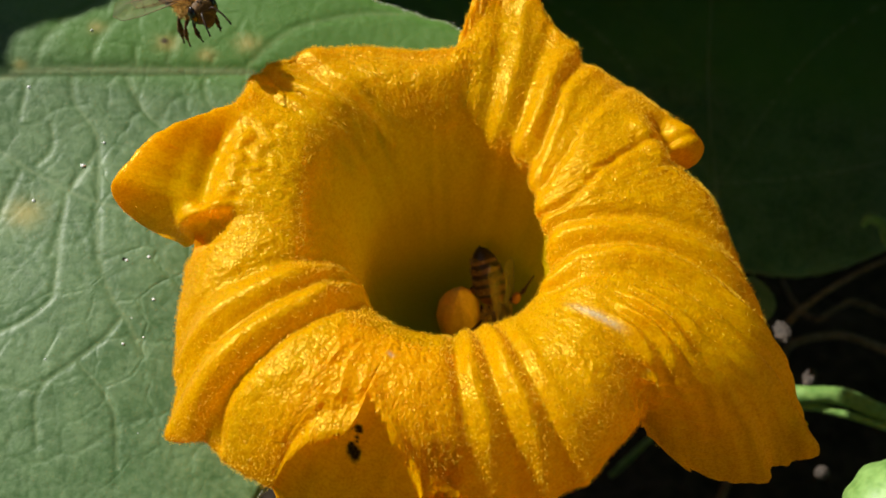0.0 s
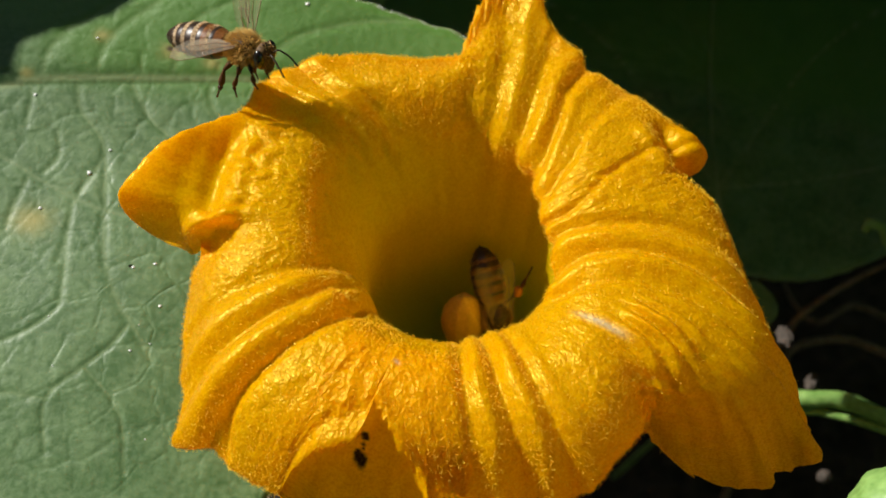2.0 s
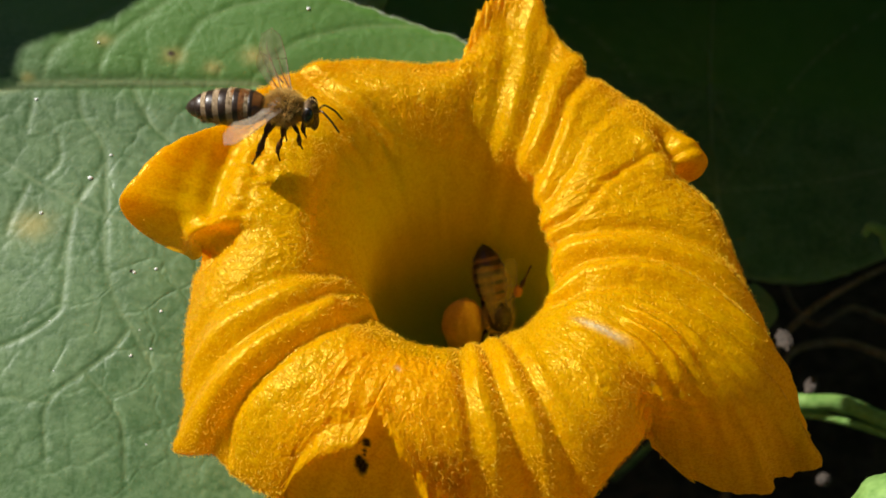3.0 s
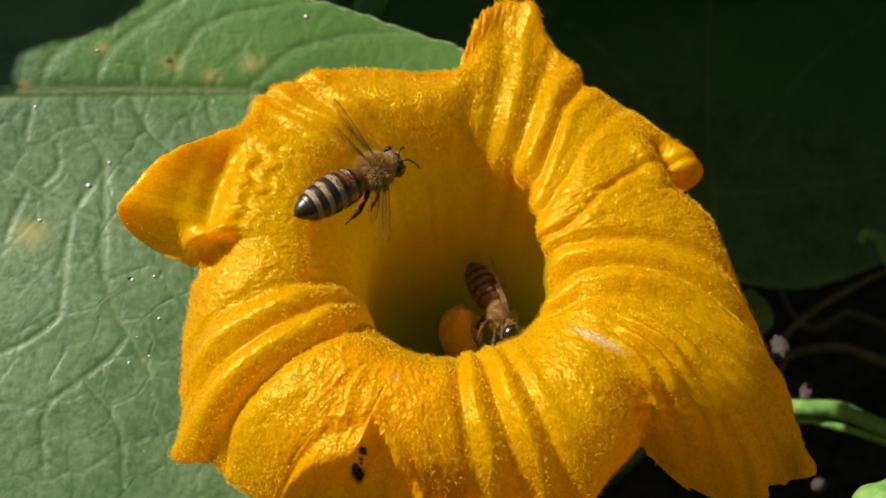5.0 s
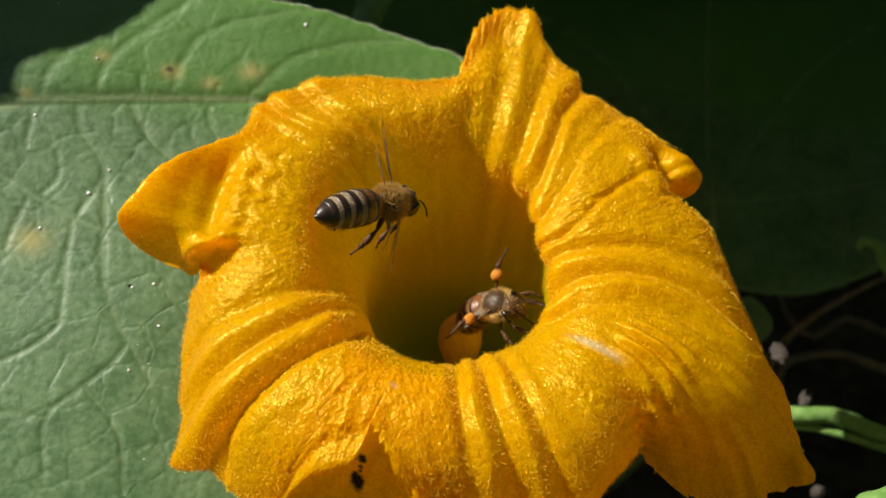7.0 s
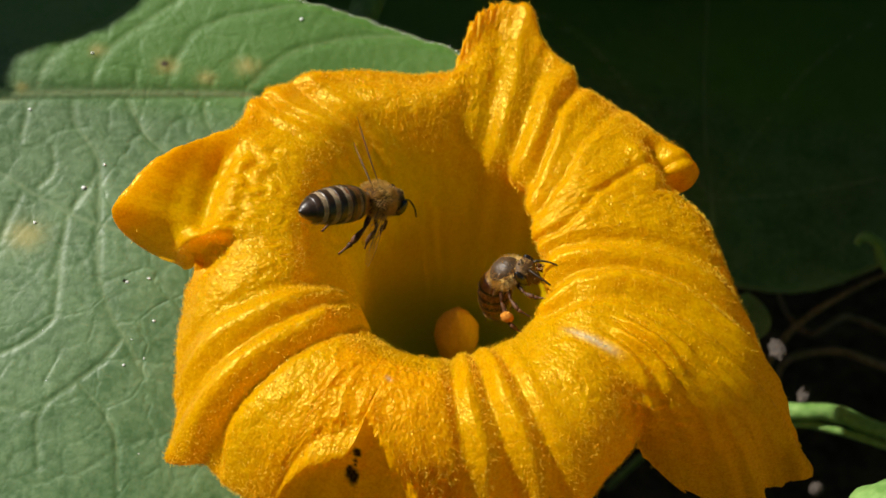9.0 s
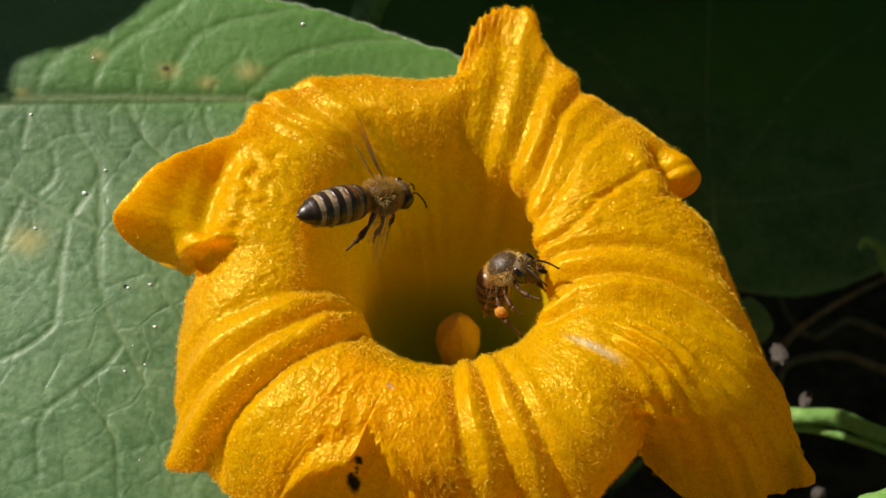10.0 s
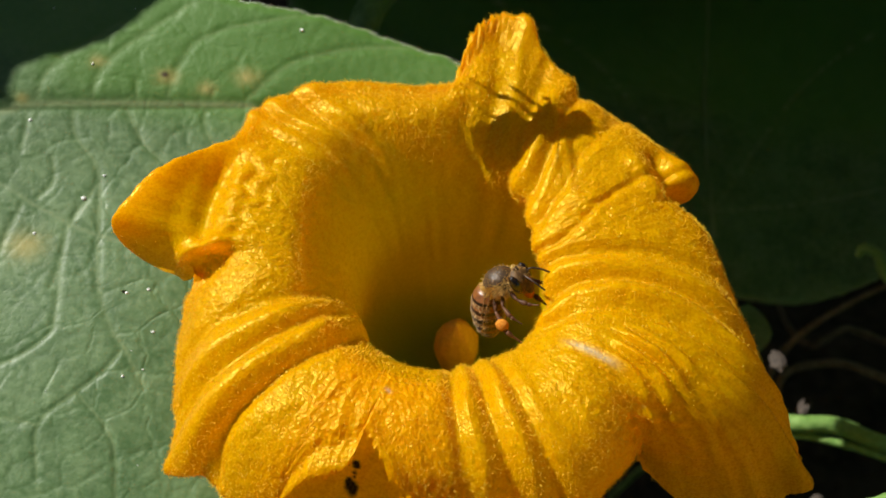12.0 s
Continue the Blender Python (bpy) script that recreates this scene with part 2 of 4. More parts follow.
def club_hairs(points, ways, lengths, width):
    """Short three-sided hairs, thicker at the tip, with a blunt end."""
    p, d = np.asarray(points), np.asarray(ways)
    d = d / (np.linalg.norm(d, axis=1)[:, None] + 1e-12)
    a = np.cross(d, np.array([0.3, 0.5, 0.81]))
    a /= np.linalg.norm(a, axis=1)[:, None] + 1e-12
    b = np.cross(d, a)
    n, tip = len(p), np.asarray(lengths)[:, None]
    v = np.empty((n, 7, 3))
    for k in range(3):
        w = 2 * np.pi * k / 3
        side = np.cos(w) * a + np.sin(w) * b
        v[:, k] = p + 0.7 * width * side
        v[:, k + 3] = p + d * tip * 0.85 + 1.5 * width * side
    v[:, 6] = p + d * tip
    tris = np.array([(0, 1, 3), (1, 4, 3), (1, 2, 4), (2, 5, 4), (2, 0, 5), (0, 3, 5), (3, 4, 6), (4, 5, 6), (5, 3, 6)])
    f = (np.arange(n)[:, None, None] * 7 + tris[None]).reshape(-1, 3)
    return v.reshape(-1, 3), f


def noise_field(points, scale, seed=0.0, octaves=1):
    """Smooth noise, about -1..1, at an array of points."""
    off = Vector((seed * 13.7, seed * 7.1, seed * 3.3))
    if octaves == 1:
        return np.array([noise.noise(Vector(q) * scale + off) for q in points])
    return np.array([noise.fractal(Vector(q) * scale + off, 0.9, 2.1, octaves) for q in points])


def aim(place, ahead, above):
    """The pose of a thing at place that faces along ahead with its back towards above."""
    x = Vector(ahead).normalized()
    y = Vector(above).cross(x).normalized()
    z = x.cross(y)
    m = Matrix((x, y, z)).transposed().to_4x4()
    m.translation = place
    return m


rng = np.random.default_rng(5)


# ---- ground ----
def ground():
    n = 121
    e = np.linspace(-1, 1, n)
    e = np.sign(e) * (np.abs(e) * 0.25 + np.abs(e) ** 6 * 40)
    x, y = np.meshgrid(e, e)
    p = np.stack([x, y, 0 * x], -1).reshape(-1, 3)
    near = np.exp(-(p[:, 0] ** 2 + p[:, 1] ** 2) / 0.3)
    p[:, 2] = near * (0.010 * noise_field(p, 14, 1) + 0.004 * noise_field(p, 60, 2)) - 0.012
    tagged(mesh("ground", p, grid_faces(n, n), SOIL), "dark garden soil under the vines", "ground", kind="structure")


ground()


# ---- squash flower ----
TILT = 8
FLOWER = pose(0.0012, 0.0005, 0.150, TILT)
# ridges of the paired ribs: height and half width in millimetres, and their run as (share of the way from base to rim, degrees)
RIDGES = ((1.05, 1.5, ((0.45, 198), (0.53, 200.8), (0.656, 204.5), (0.77, 204.4), (0.88, 207))),
          (1.35, 1.6, ((0.45, 206), (0.55, 212), (0.659, 215.8), (0.72, 214.8), (0.80, 215.4), (0.88, 218))),
          (0.90, 1.4, ((0.45, 342), (0.54, 348), (0.589, 352.8), (0.641, 354.4), (0.69, 354.8), (0.73, 353.2), (0.767, 351.2), (0.81, 348.8), (0.9, 345))),
          (1.05, 1.5, ((0.50, 322), (0.57, 331), (0.611, 339.6), (0.667, 344.8), (0.711, 345.6), (0.748, 344.4), (0.778, 341.6), (0.9, 336))),
          (0.80, 1.4, ((0.40, 69.6), (0.578, 68), (0.637, 69.6), (0.704, 70), (0.80, 73))),
          (0.95, 1.4, ((0.40, 56), (0.593, 52.8), (0.648, 56), (0.719, 58.8), (0.82, 59.2))),
          (0.65, 1.5, ((0.50, 32), (0.585, 35.6), (0.622, 42.4), (0.667, 47.6), (0.711, 50.4), (0.79, 50.8))),
          (0.95, 1.2, ((0.50, 276.4), (0.663, 276.4), (0.763, 278), (0.85, 278))),
          (0.95, 1.2, ((0.50, 288), (0.652, 287.2), (0.73, 287.6), (0.80, 288.6))),
          (0.35, 1.2, ((0.50, 299), (0.652, 296.5), (0.73, 296.5), (0.80, 297))),
          (0.75, 1.3, ((0.55, 116), (0.644, 120.8), (0.722, 123.6), (0.80, 125))),
          (0.80, 1.3, ((0.55, 126.8), (0.67, 131.2), (0.744, 134), (0.80, 135))),
          (0.55, 1.2, ((0.58, 137), (0.678, 138.4), (0.759, 140))))
GROOVES = ((0.60, 0.75, ((0.45, 202), (0.54, 206.5), (0.656, 210.1), (0.72, 209.5), (0.80, 209.8), (0.88, 212.5))),
           (1.00, 0.85, ((0.45, 214), (0.55, 222), (0.641, 223), (0.704, 220.6), (0.756, 220.2), (0.826, 220.6), (0.87, 223.4))),
           (0.50, 1.0, ((0.45, 192), (0.55, 194), (0.656, 198), (0.77, 198.4), (0.88, 201))),
           (0.50, 0.7, ((0.50, 332), (0.57, 341), (0.611, 346.2), (0.667, 349.6), (0.711, 349.8), (0.75, 348), (0.80, 345), (0.9, 341))),
           (0.60, 0.9, ((0.50, 352), (0.589, 360), (0.641, 360), (0.70, 360.2), (0.767, 357), (0.85, 353))),
           (0.50, 0.8, ((0.55, 322), (0.611, 331), (0.667, 338), (0.72, 339.5), (0.78, 336))),
           (0.45, 0.9, ((0.40, 63), (0.585, 60.5), (0.64, 62.8), (0.71, 64.4), (0.82, 66))),
           (0.45, 0.9, ((0.40, 50), (0.59, 44), (0.63, 49), (0.667, 51.8), (0.715, 54.6), (0.8, 55))),
           (0.45, 1.1, ((0.40, 76), (0.578, 75), (0.70, 76), (0.80, 79))),
           (0.45, 0.9, ((0.58, 26), (0.63, 33), (0.67, 39), (0.72, 42), (0.80, 43))),
           (0.55, 0.6, ((0.60, 9), (0.63, 13), (0.66, 18.5), (0.70, 22.5), (0.73, 24))),
           (0.60, 0.7, ((0.50, 282), (0.66, 281.8), (0.75, 282.8), (0.85, 283.4))),
           (0.50, 0.8, ((0.50, 271), (0.66, 271.4), (0.76, 273), (0.85, 273))),
           (0.45, 0.7, ((0.50, 293.5), (0.66, 292), (0.76, 292.2), (0.85, 292.6))),
           (0.50, 0.8, ((0.55, 121), (0.66, 126), (0.73, 129), (0.80, 130))),
           (0.40, 0.7, ((0.56, 132), (0.67, 135), (0.75, 137), (0.80, 138))))
# rim of the corolla: angle, reach and height in millimetres
RIM = [(0, 36.1, -9), (8, 34.8, -7), (14, 32.6, -6), (17.5, 30.0, -5), (19.2, 30.4, -5.4), (20.4, 33.6, -5), (21.6, 35.1, -4), (23.8, 35.3, -3), (27.4, 34.1, -2.5), (34, 32.9, -2.5),
       (44, 31.8, -2), (53, 30.3, -1), (62, 32.6, 0), (69, 35.0, 1), (72, 37.6, 2), (74.5, 38.8, 2.4), (76.2, 38.2, 2.2), (78.8, 38.8, 2.4), (81, 37.6, 2), (82.4, 36.0, 2), (83.5, 36.6, 2), (86, 31.4, 1),
       (88, 26.5, 0), (100, 26.6, 0), (109, 28.4, 0), (120, 31.2, 0), (127, 33.0, 0), (140, 34.4, -0.2), (145.4, 33.0, 0.2), (149.2, 32.9, 0.6), (152.8, 34.6, 1.2),
       (158.5, 36.9, 2.0), (165.2, 39.6, 2.1), (170.5, 41.0, 1.6), (173.5, 42.4, 0.7)]
RIM += [(174.4, 42.8, -1.2), (175.0, 41.7, -3.6), (175.8, 39.4, -5.6), (176.6, 37.2, -6.4), (177.4, 34.6, -6.6), (178.4, 33.2, -4.2), (182, 33.1, -5.6), (190, 33.9, -7), (201, 36.2, -8), (209, 37.6, -9), (215, 42.0, -11),
        (219.6, 38.4, -10), (226, 38.6, -9.5), (239, 36.9, -10), (249, 34.8, -11), (261, 33.4, -11), (271, 33.3, -11), (282, 33.5, -11),
        (295.8, 35.2, -7.2), (303.8, 33.7, -5.8), (311.0, 33.0, -6.0), (314.4, 31.8, -7.4), (317.2, 31.6, -10.5), (318.6, 33.0, -14), (319.4, 35.6, -17),
        (320.2, 37.9, -19), (321.6, 39.0, -19.4), (322.5, 40.2, -20), (323.0, 42.4, -20.5), (324.4, 44.6, -20.5), (326.8, 47.0, -20), (328.2, 47.3, -19.7), (329.2, 46.2, -19.5), (330.6, 48.6, -19), (331.6, 48.6, -18.6),
        (332.4, 50.4, -18), (333.8, 50.0, -17.5), (335.1, 48.2, -17), (338.3, 46.0, -14), (341.4, 42.8, -11), (344.4, 39.9, -9), (351.5, 37.9, -8.3)]
# tear in the front edge: angle and share of the way from throat to rim
TEAR = ((235.2, 1.0), (236.0, 0.90), (236.8, 0.855), (237.6, 0.833), (240, 0.805), (243, 0.792), (245.6, 0.784), (247.3, 0.775), (248.0, 0.763), (248.4, 0.735), (248.7, 0.722),
        (249.4, 0.722), (250.2, 0.727), (253, 0.742), (256, 0.759), (258.5, 0.785), (260.4, 0.808), (263.2, 0.86), (266, 1.0))


def corolla_surface(angles, steps):
    """The trumpet of the flower as an array (s, angle, 3) in millimetres, and s from throat to rim."""
    th = np.radians(angles)
    re, ze = round_table(RIM, angles)
    k = np.ones(5) / 5
    n = len(angles)
    pad = np.concatenate([re[-2:], re, re[:2]])
    re = np.convolve(pad, k, "valid")
    ze = np.convolve(np.concatenate([ze[-2:], ze, ze[:2]]), k, "valid")
    soft_ze = np.convolve(np.concatenate([ze[-20:], ze, ze[:20]]), np.ones(41) / 41, "valid")
    wide = 12.6 - 1.9 * np.cos(th) + 0.4 * np.cos(2 * th)
    right = np.clip(np.cos(th - 0.35), 0, 1) ** 1.6
    lip = np.clip(np.cos(th - 0.30), 0, 1) ** 2.8
    wide_rim = np.convolve(np.concatenate([re[-25:], re, re[:25]]), np.ones(51) / 51, "valid")
    crest = np.minimum(25.0, 0.80 * np.minimum(wide_rim, re * 1.05))
    left = np.clip(-np.cos(th - 0.1), 0, 1) ** 2
    front = np.clip(-np.sin(th), 0, 1) ** 2
    blur = lambda q: np.convolve(np.concatenate([q[-10:], q, q[:10]]), np.ones(21) / 21, "valid")
    crest = blur(crest) - 3.6 * left - 2.5 * front
    mid = np.minimum(blur(re), re + 3.0)
    back = np.clip(np.sin(th), 0, 1)
    side = np.exp(-((np.degrees(th) - 156) / 14) ** 2)
    roomy = np.clip(np.sin(th - 0.25), 0, 1)
    ring = lambda r, z: np.stack([r + 0 * th, z + 0 * th], -1)
    ctrl = [ring(6.5, -48), ring(8.5 + 2.0 * right, -38), ring(wide * 0.80 + 4.5 * right, -27), ring(wide * 0.88 + 1.2 * roomy + 6.2 * right - 1.2 * left, -17), ring(wide * 1.03 + 2.8 * roomy + 4.2 * right - 2.3 * left, -8.5),
            ring(wide * 0.45 + crest * 0.47 + 2.6 * roomy - 5.4 * lip + 0.5 * left, -3.0), ring(crest - 5.0 * lip, 0.0), ring(crest + 0.62 * (mid - crest), soft_ze * 0.24),
            ring(re, ze), ring(re - 0.8 - 1.2 * back - 2.0 * side, ze - 2.2 - 2.0 * back - 4.5 * side)]
    rz = spline(ctrl, steps)
    s = np.linspace(0, 1, len(rz))
    p = np.stack([rz[..., 0] * np.cos(th), rz[..., 0] * np.sin(th), rz[..., 1]], -1)
    return p, s


def surface_normals(p):
    du = np.gradient(p, axis=0)
    dv = (np.roll(p, -1, 1) - np.roll(p, 1, 1)) / 2
    nrm = np.cross(dv, du)
    nrm /= np.linalg.norm(nrm, axis=-1)[..., None] + 1e-9
    return -nrm if nrm[int(len(p) * 0.70), :, 2].mean() < 0 else nrm


def squash_flower():
    flower = new("squash_flower")
    flower.matrix_basis = FLOWER
    tagged(flower, "open orange-yellow squash flower with crinkled velvety petals", "flower")
    n = 1080
    ang = np.arange(n) * 360 / n
    p, s = corolla_surface(ang, 30)
    nrm = surface_normals(p)
    S = s[:, None]
    a = np.radians(ang)[None, :]
    D = ang[None, :] + 0 * S
    R = np.hypot(p[..., 0], p[..., 1])
    bell = lambda x, c, w: np.exp(-((x - c) / w) ** 2)
    gate = lambda x, lo, hi, w: 1 / (1 + np.exp(-(x - lo) / w)) / (1 + np.exp((x - hi) / w))
    tear = np.interp(ang, [k[0] for k in TEAR], [k[1] for k in TEAR], 1, 1)

    def off_line(line):
        """Millimetres along the ring from a line that runs from throat to rim."""
        at = np.interp(s, [k[0] for k in line], [k[1] for k in line])[:, None]
        return ((D - at + 180) % 360 - 180) * np.pi / 180 * R

    swell = gate(S, 0.50, 0.90, 0.035) + 0.30 * gate(S, 0.24, 0.52, 0.05)
    lift = np.zeros(p.shape[:2])
    rib_zone = np.zeros_like(lift)
    for height, half, line in RIDGES:
        d = off_line(line)
        d = d + 0.16 * np.sin(S * 31 + height * 40)
        lift += height * bell(d, 0, half) * swell * (1 + 0.12 * np.sin(S * 47 + half * 30))
        rib_zone += bell(d, 0, 2.2 * half)
    for depth, half, line in GROOVES:
        lift -= depth * bell(off_line(line), 0, half) * swell
    rib_zone = np.clip(rib_zone, 0, 1)
    # puffed fields between the ribs, lesser nerves, crinkles
    lift += 1.0 * (1 - rib_zone) * bell(S, 0.67, 0.14)
    lift += 0.03 * np.sin(a * 46 + 3 * np.sin(S * 7 + a * 5)) * bell(S, 0.55, 0.25) * (1 - 0.6 * rib_zone)
    lift += 0.05 * np.sin(a * 30 + np.sin(a * 7)) * bell(S, 0.33, 0.16)
    # the reflexed lobes are smooth; the side lobe is hollow like a spoon, streaked along its length
    spoon = gate(D, 150, 176.8, 1.2) * gate(R, 29.8, 60, 0.35)
    lift -= gate(D, 155, 176.6, 2.0) * (2.2 * bell(R, 31.3, 1.6) + 1.1 * bell(R, 34.0, 2.6))
    apron = gate(D, 319, 341.5, 1.0) * gate(p[..., 2] + 0.7 * np.sin(D * 1.7), -90, -2.4, 0.3) * (S > 0.6)
    smooth_zone = np.clip(spoon + apron + gate(D, 17.5, 30, 1.0) * gate(R, 29.6, 60, 0.4) * (S > 0.66), 0, 1)
    lift += 0.07 * np.sin(D * 1.5 + R * 0.35) * spoon + 0.16 * np.sin(D * 2.6 + 0.6 * np.sin(R)) * apron + 0.07 * np.sin(D * 7.1 + np.sin(R * 0.5)) * apron + 0.02 * np.sin(D * 4.4 + np.sin(R * 0.4)) * spoon
    # gathers where the hanging lobe folds over
    pucker = gate(D, 314, 322, 1.0) * gate(p[..., 2], -18, -2.5, 0.8) * (S > 0.6)
    lift += 0.50 * np.sin(p[..., 2] * 3.2 + D * 0.55) * pucker
    pleat = gate(D, 320, 332.5, 1.2) * gate(R, 24.0, 32.5, 0.8)
    lift += (0.55 * np.sin(D * 1.55 + 0.5 * (R - 26) + 0.7 * np.sin(R * 0.6)) + 0.8) * pleat
    lift += 1.0 * bell(D, 332.9, 1.0) * gate(R, 47.6, 60, 0.4)
    # rolled edge of the tear
    left_lip = gate(D, 237.5, 248.5, 0.6) * (tear < 1)
    lift += (0.80 * bell(S, tear - 0.008, 0.020) - 0.35 * bell(S, tear - 0.045, 0.016)) * left_lip
    lift += 0.5 * bell(S, tear - 0.004, 0.02) * gate(D, 249.5, 264, 0.8) * (tear < 1)
    # small pocket below the side lobe, with a lip
    lift += 1.3 * bell(D, 177.2, 0.9) * gate(R, 27.0, 34.5, 0.4) - 2.1 * gate(D, 178.4, 185.0, 0.45) * gate(R, 27.2 + 0.35 * np.abs(D - 180), 33.0, 0.35) * (S > 0.6)
    # folded tab on the far edge
    tab = gate(D, 17.5, 31, 1.0) * (S > 0.66)
    lift += tab * (0.7 * bell(R, 27.6, 1.2) - 2.0 * bell(R, 31.0, 1.5) + 0.5 * gate(R, 33.6, 60, 0.4))
    flat = p.reshape(-1, 3)
    outer = (bell(S, 0.71, 0.16) + 0 * a).reshape(-1)
    # rounded lumps along the fold of the side lobe
    lumpy = (gate(D, 148, 178, 1.5) * gate(R, 24.0, 30.0, 0.6)).reshape(-1)
    domes = np.zeros(len(flat))
    ring_run = np.stack([R + 0.5 * np.sin(D * 0.7), D * 0.47], -1).reshape(-1, 2)
    for k in np.flatnonzero(lumpy > 0.03):
        far, _ = noise.voronoi(Vector((ring_run[k, 0] / 1.7, ring_run[k, 1] / 2.9, 4.3)))
        domes[k] = 1 - (far[0] / 0.62) ** 2
    lift += (0.5 * lumpy * np.clip(domes, -0.6, 1)).reshape(lift.shape)
    crinkle = noise_field(flat, 0.30, 1) * 0.65 + noise_field(flat, 0.75, 2) * 0.40
    warp = flat + 0.9 * np.stack([noise_field(flat, 0.5, 3), noise_field(flat, 0.5, 4), 0 * crinkle], -1)
    ridged = 1 - np.abs(noise_field(warp, 1.05, 5)) * 2
    fine = noise_field(flat, 2.6, 6)
    tiny = noise_field(flat, 4.6, 7)
    arc = np.stack([D * 0.42 + 0.9 * np.sin(S * 13) + 0.5 * noise_field(flat, 0.3, 12).reshape(D.shape), S * 15 + 0 * D, 0 * D], -1).reshape(-1, 3)
    streak = 1 - 2 * np.abs(noise_field(arc, 0.62, 11))
    patchy = np.clip(0.55 + 0.9 * noise_field(flat, 0.16, 14), 0.15, 1.2)
    front_field = (gate(D, 221, 249, 2.0) + 0 * S).reshape(-1)
    rough = crinkle * 0.34 + patchy * (ridged * 0.22 + streak * (0.12 + 0.08 * front_field)) + fine * 0.10 + tiny * 0.05
    lift = lift.reshape(-1) + outer * rough * (1 - 0.55 * rib_zone.reshape(-1)) * (1 - 0.85 * smooth_zone.reshape(-1))
    # ragged rim
    rag = np.clip((S - 0.86) / 0.14, 0, 1) ** 2 * (0.7 * np.sin(a * 71 + 2 * np.sin(a * 23)) + 0.5 * np.sin(a * 133))
    rag = rag + np.clip((S - 0.70) / 0.30, 0, 1) * gate(D, 79, 90, 1.0) * (0.30 * np.sin(a * 290) + 0.25 * np.sin(a * 173 + S * 60))
    v = flat + nrm.reshape(-1, 3) * lift[:, None]
    rad = np.stack([np.cos(a) + 0 * S, np.sin(a) + 0 * S, 0 * a + 0 * S], -1).reshape(-1, 3)
    v += rad * (rag * (1 + 4.0 * apron + 2.0 * gate(D, 70, 88, 2) + 3.5 * gate(D, 77, 89, 1.5))).reshape(-1, 1) * 0.5
    throat = np.clip(1 - (S - 0.16) / 0.46, 0, 1) ** 1.2 + 0 * a
    lx, ly = v[:, 0], v[:, 1]
    scar = np.exp(-((((lx - 16.8) * 0.83 - (ly + 14.6) * 0.55) / 3.2) ** 4 + (((lx - 16.8) * 0.55 + (ly + 14.6) * 0.83) / 0.42) ** 2))
    scar = np.maximum(scar, bell(D, 250.3, 1.0).reshape(-1) * bell(S + 0 * D, 0.705, 0.008).reshape(-1))
    scar = np.clip(scar * (0.75 + 0.9 * np.abs(fine)), 0, 1) * (v[:, 2] > -10)
    jag = np.where(tear < 1, 0.004 * np.sin(ang * 3.1) + 0.003 * np.sin(ang * 7.7 + 1), 0)
    out = np.clip((S - 0.55) / 0.45, 0, 1)
    share = S - (1 - tear[None, :]) * out ** 1.5 + jag[None, :] * out ** 8
    cols = v.reshape(len(s), n, 3)
    for j in np.flatnonzero(tear < 1):
        cols[:, j] = np.stack([np.interp(share[:, j], s, cols[:, j, c].copy()) for c in range(3)], -1)
    v = cols.reshape(-1, 3)

    def bitten(turns, shares):
        mark = np.zeros(turns.shape)
        for turn, at, size in ((248.6, 0.770, 0.42), (249.0, 0.776, 0.40), (248.9, 0.788, 0.24), (249.1, 0.795, 0.20), (248.2, 0.803, 0.34), (248.9, 0.808, 0.55), (249.5, 0.814, 0.40), (249.9, 0.809, 0.30)):
            spot = np.exp(-(((turns - turn) * 0.47) ** 2 + ((shares - at) * 85) ** 2) / size ** 2)
            mark = np.maximum(mark, np.clip(2.6 * spot - 0.35, 0, 1))
        return mark

    faces = grid_faces(len(s), n, True)
    mesh("corolla", v * 0.001, faces, PETAL, flower,
         attributes={"velvet": (gate(S, 0.50, 1.2, 0.03) * (1 - 0.6 * smooth_zone) * (1 - 0.45 * rib_zone)).reshape(-1), "throat": throat.reshape(-1), "base": (np.clip((0.25 - S) / 0.14, 0, 1) + 0 * a).reshape(-1), "scar": scar, "bite": bitten(D, share).reshape(-1)})
    # torn lobe that hangs below the front edge
    lj = np.arange(int(231 / 360 * n), int(272 / 360 * n))
    li = np.arange(int(0.60 * len(s)), len(s) - 8)
    soft = lift.reshape(len(s), n)
    for axis, wide_by in ((0, 13), (1, 41)):
        soft = np.apply_along_axis(lambda q: np.convolve(q, np.ones(wide_by) / wide_by, "same"), axis, soft)
    under = np.clip((s[li] - 0.66) / 0.12, 0, 1)[:, None]
    deep = 0.8 + under * (0.4 + 0.9 * np.clip((264 - ang[lj]) / 20, 0, 1)[None, :])
    sheet = p[np.ix_(li, lj)] + nrm[np.ix_(li, lj)] * (soft[np.ix_(li, lj)] - deep)[..., None]
    sheet += nrm[np.ix_(li, lj)] * (0.12 * np.sin(np.radians(ang[lj]) * 60 + 3 * s[li][:, None] * 9))[..., None]
    spread = 7.0 * np.clip((s[li] - 0.80) / 0.2, 0, 1)[:, None] * np.clip((ang[lj] - 233) / 10, 0, 1)[None, :]
    sheet += np.stack([spread * np.cos(np.radians(ang[lj])), spread * np.sin(np.radians(ang[lj])), -0.5 * spread], -1)
    lobe = sheet.reshape(-1, 3)
    lang, lsh = np.broadcast_arrays(ang[lj][None, :], s[li][:, None])
    bite = bitten(lang, lsh).reshape(-1)
    mesh("petal_lobe", lobe * 0.001, grid_faces(len(li), len(lj)), PETAL, flower, "smooth torn lobe with small black bite marks",
         attributes={"velvet": 0 * bite, "throat": 0 * bite, "base": 0 * bite, "scar": 0 * bite, "bite": bite})
    # velvet of short hairs
    grid = v.reshape(len(s), n, 3)
    nr = surface_normals(grid)
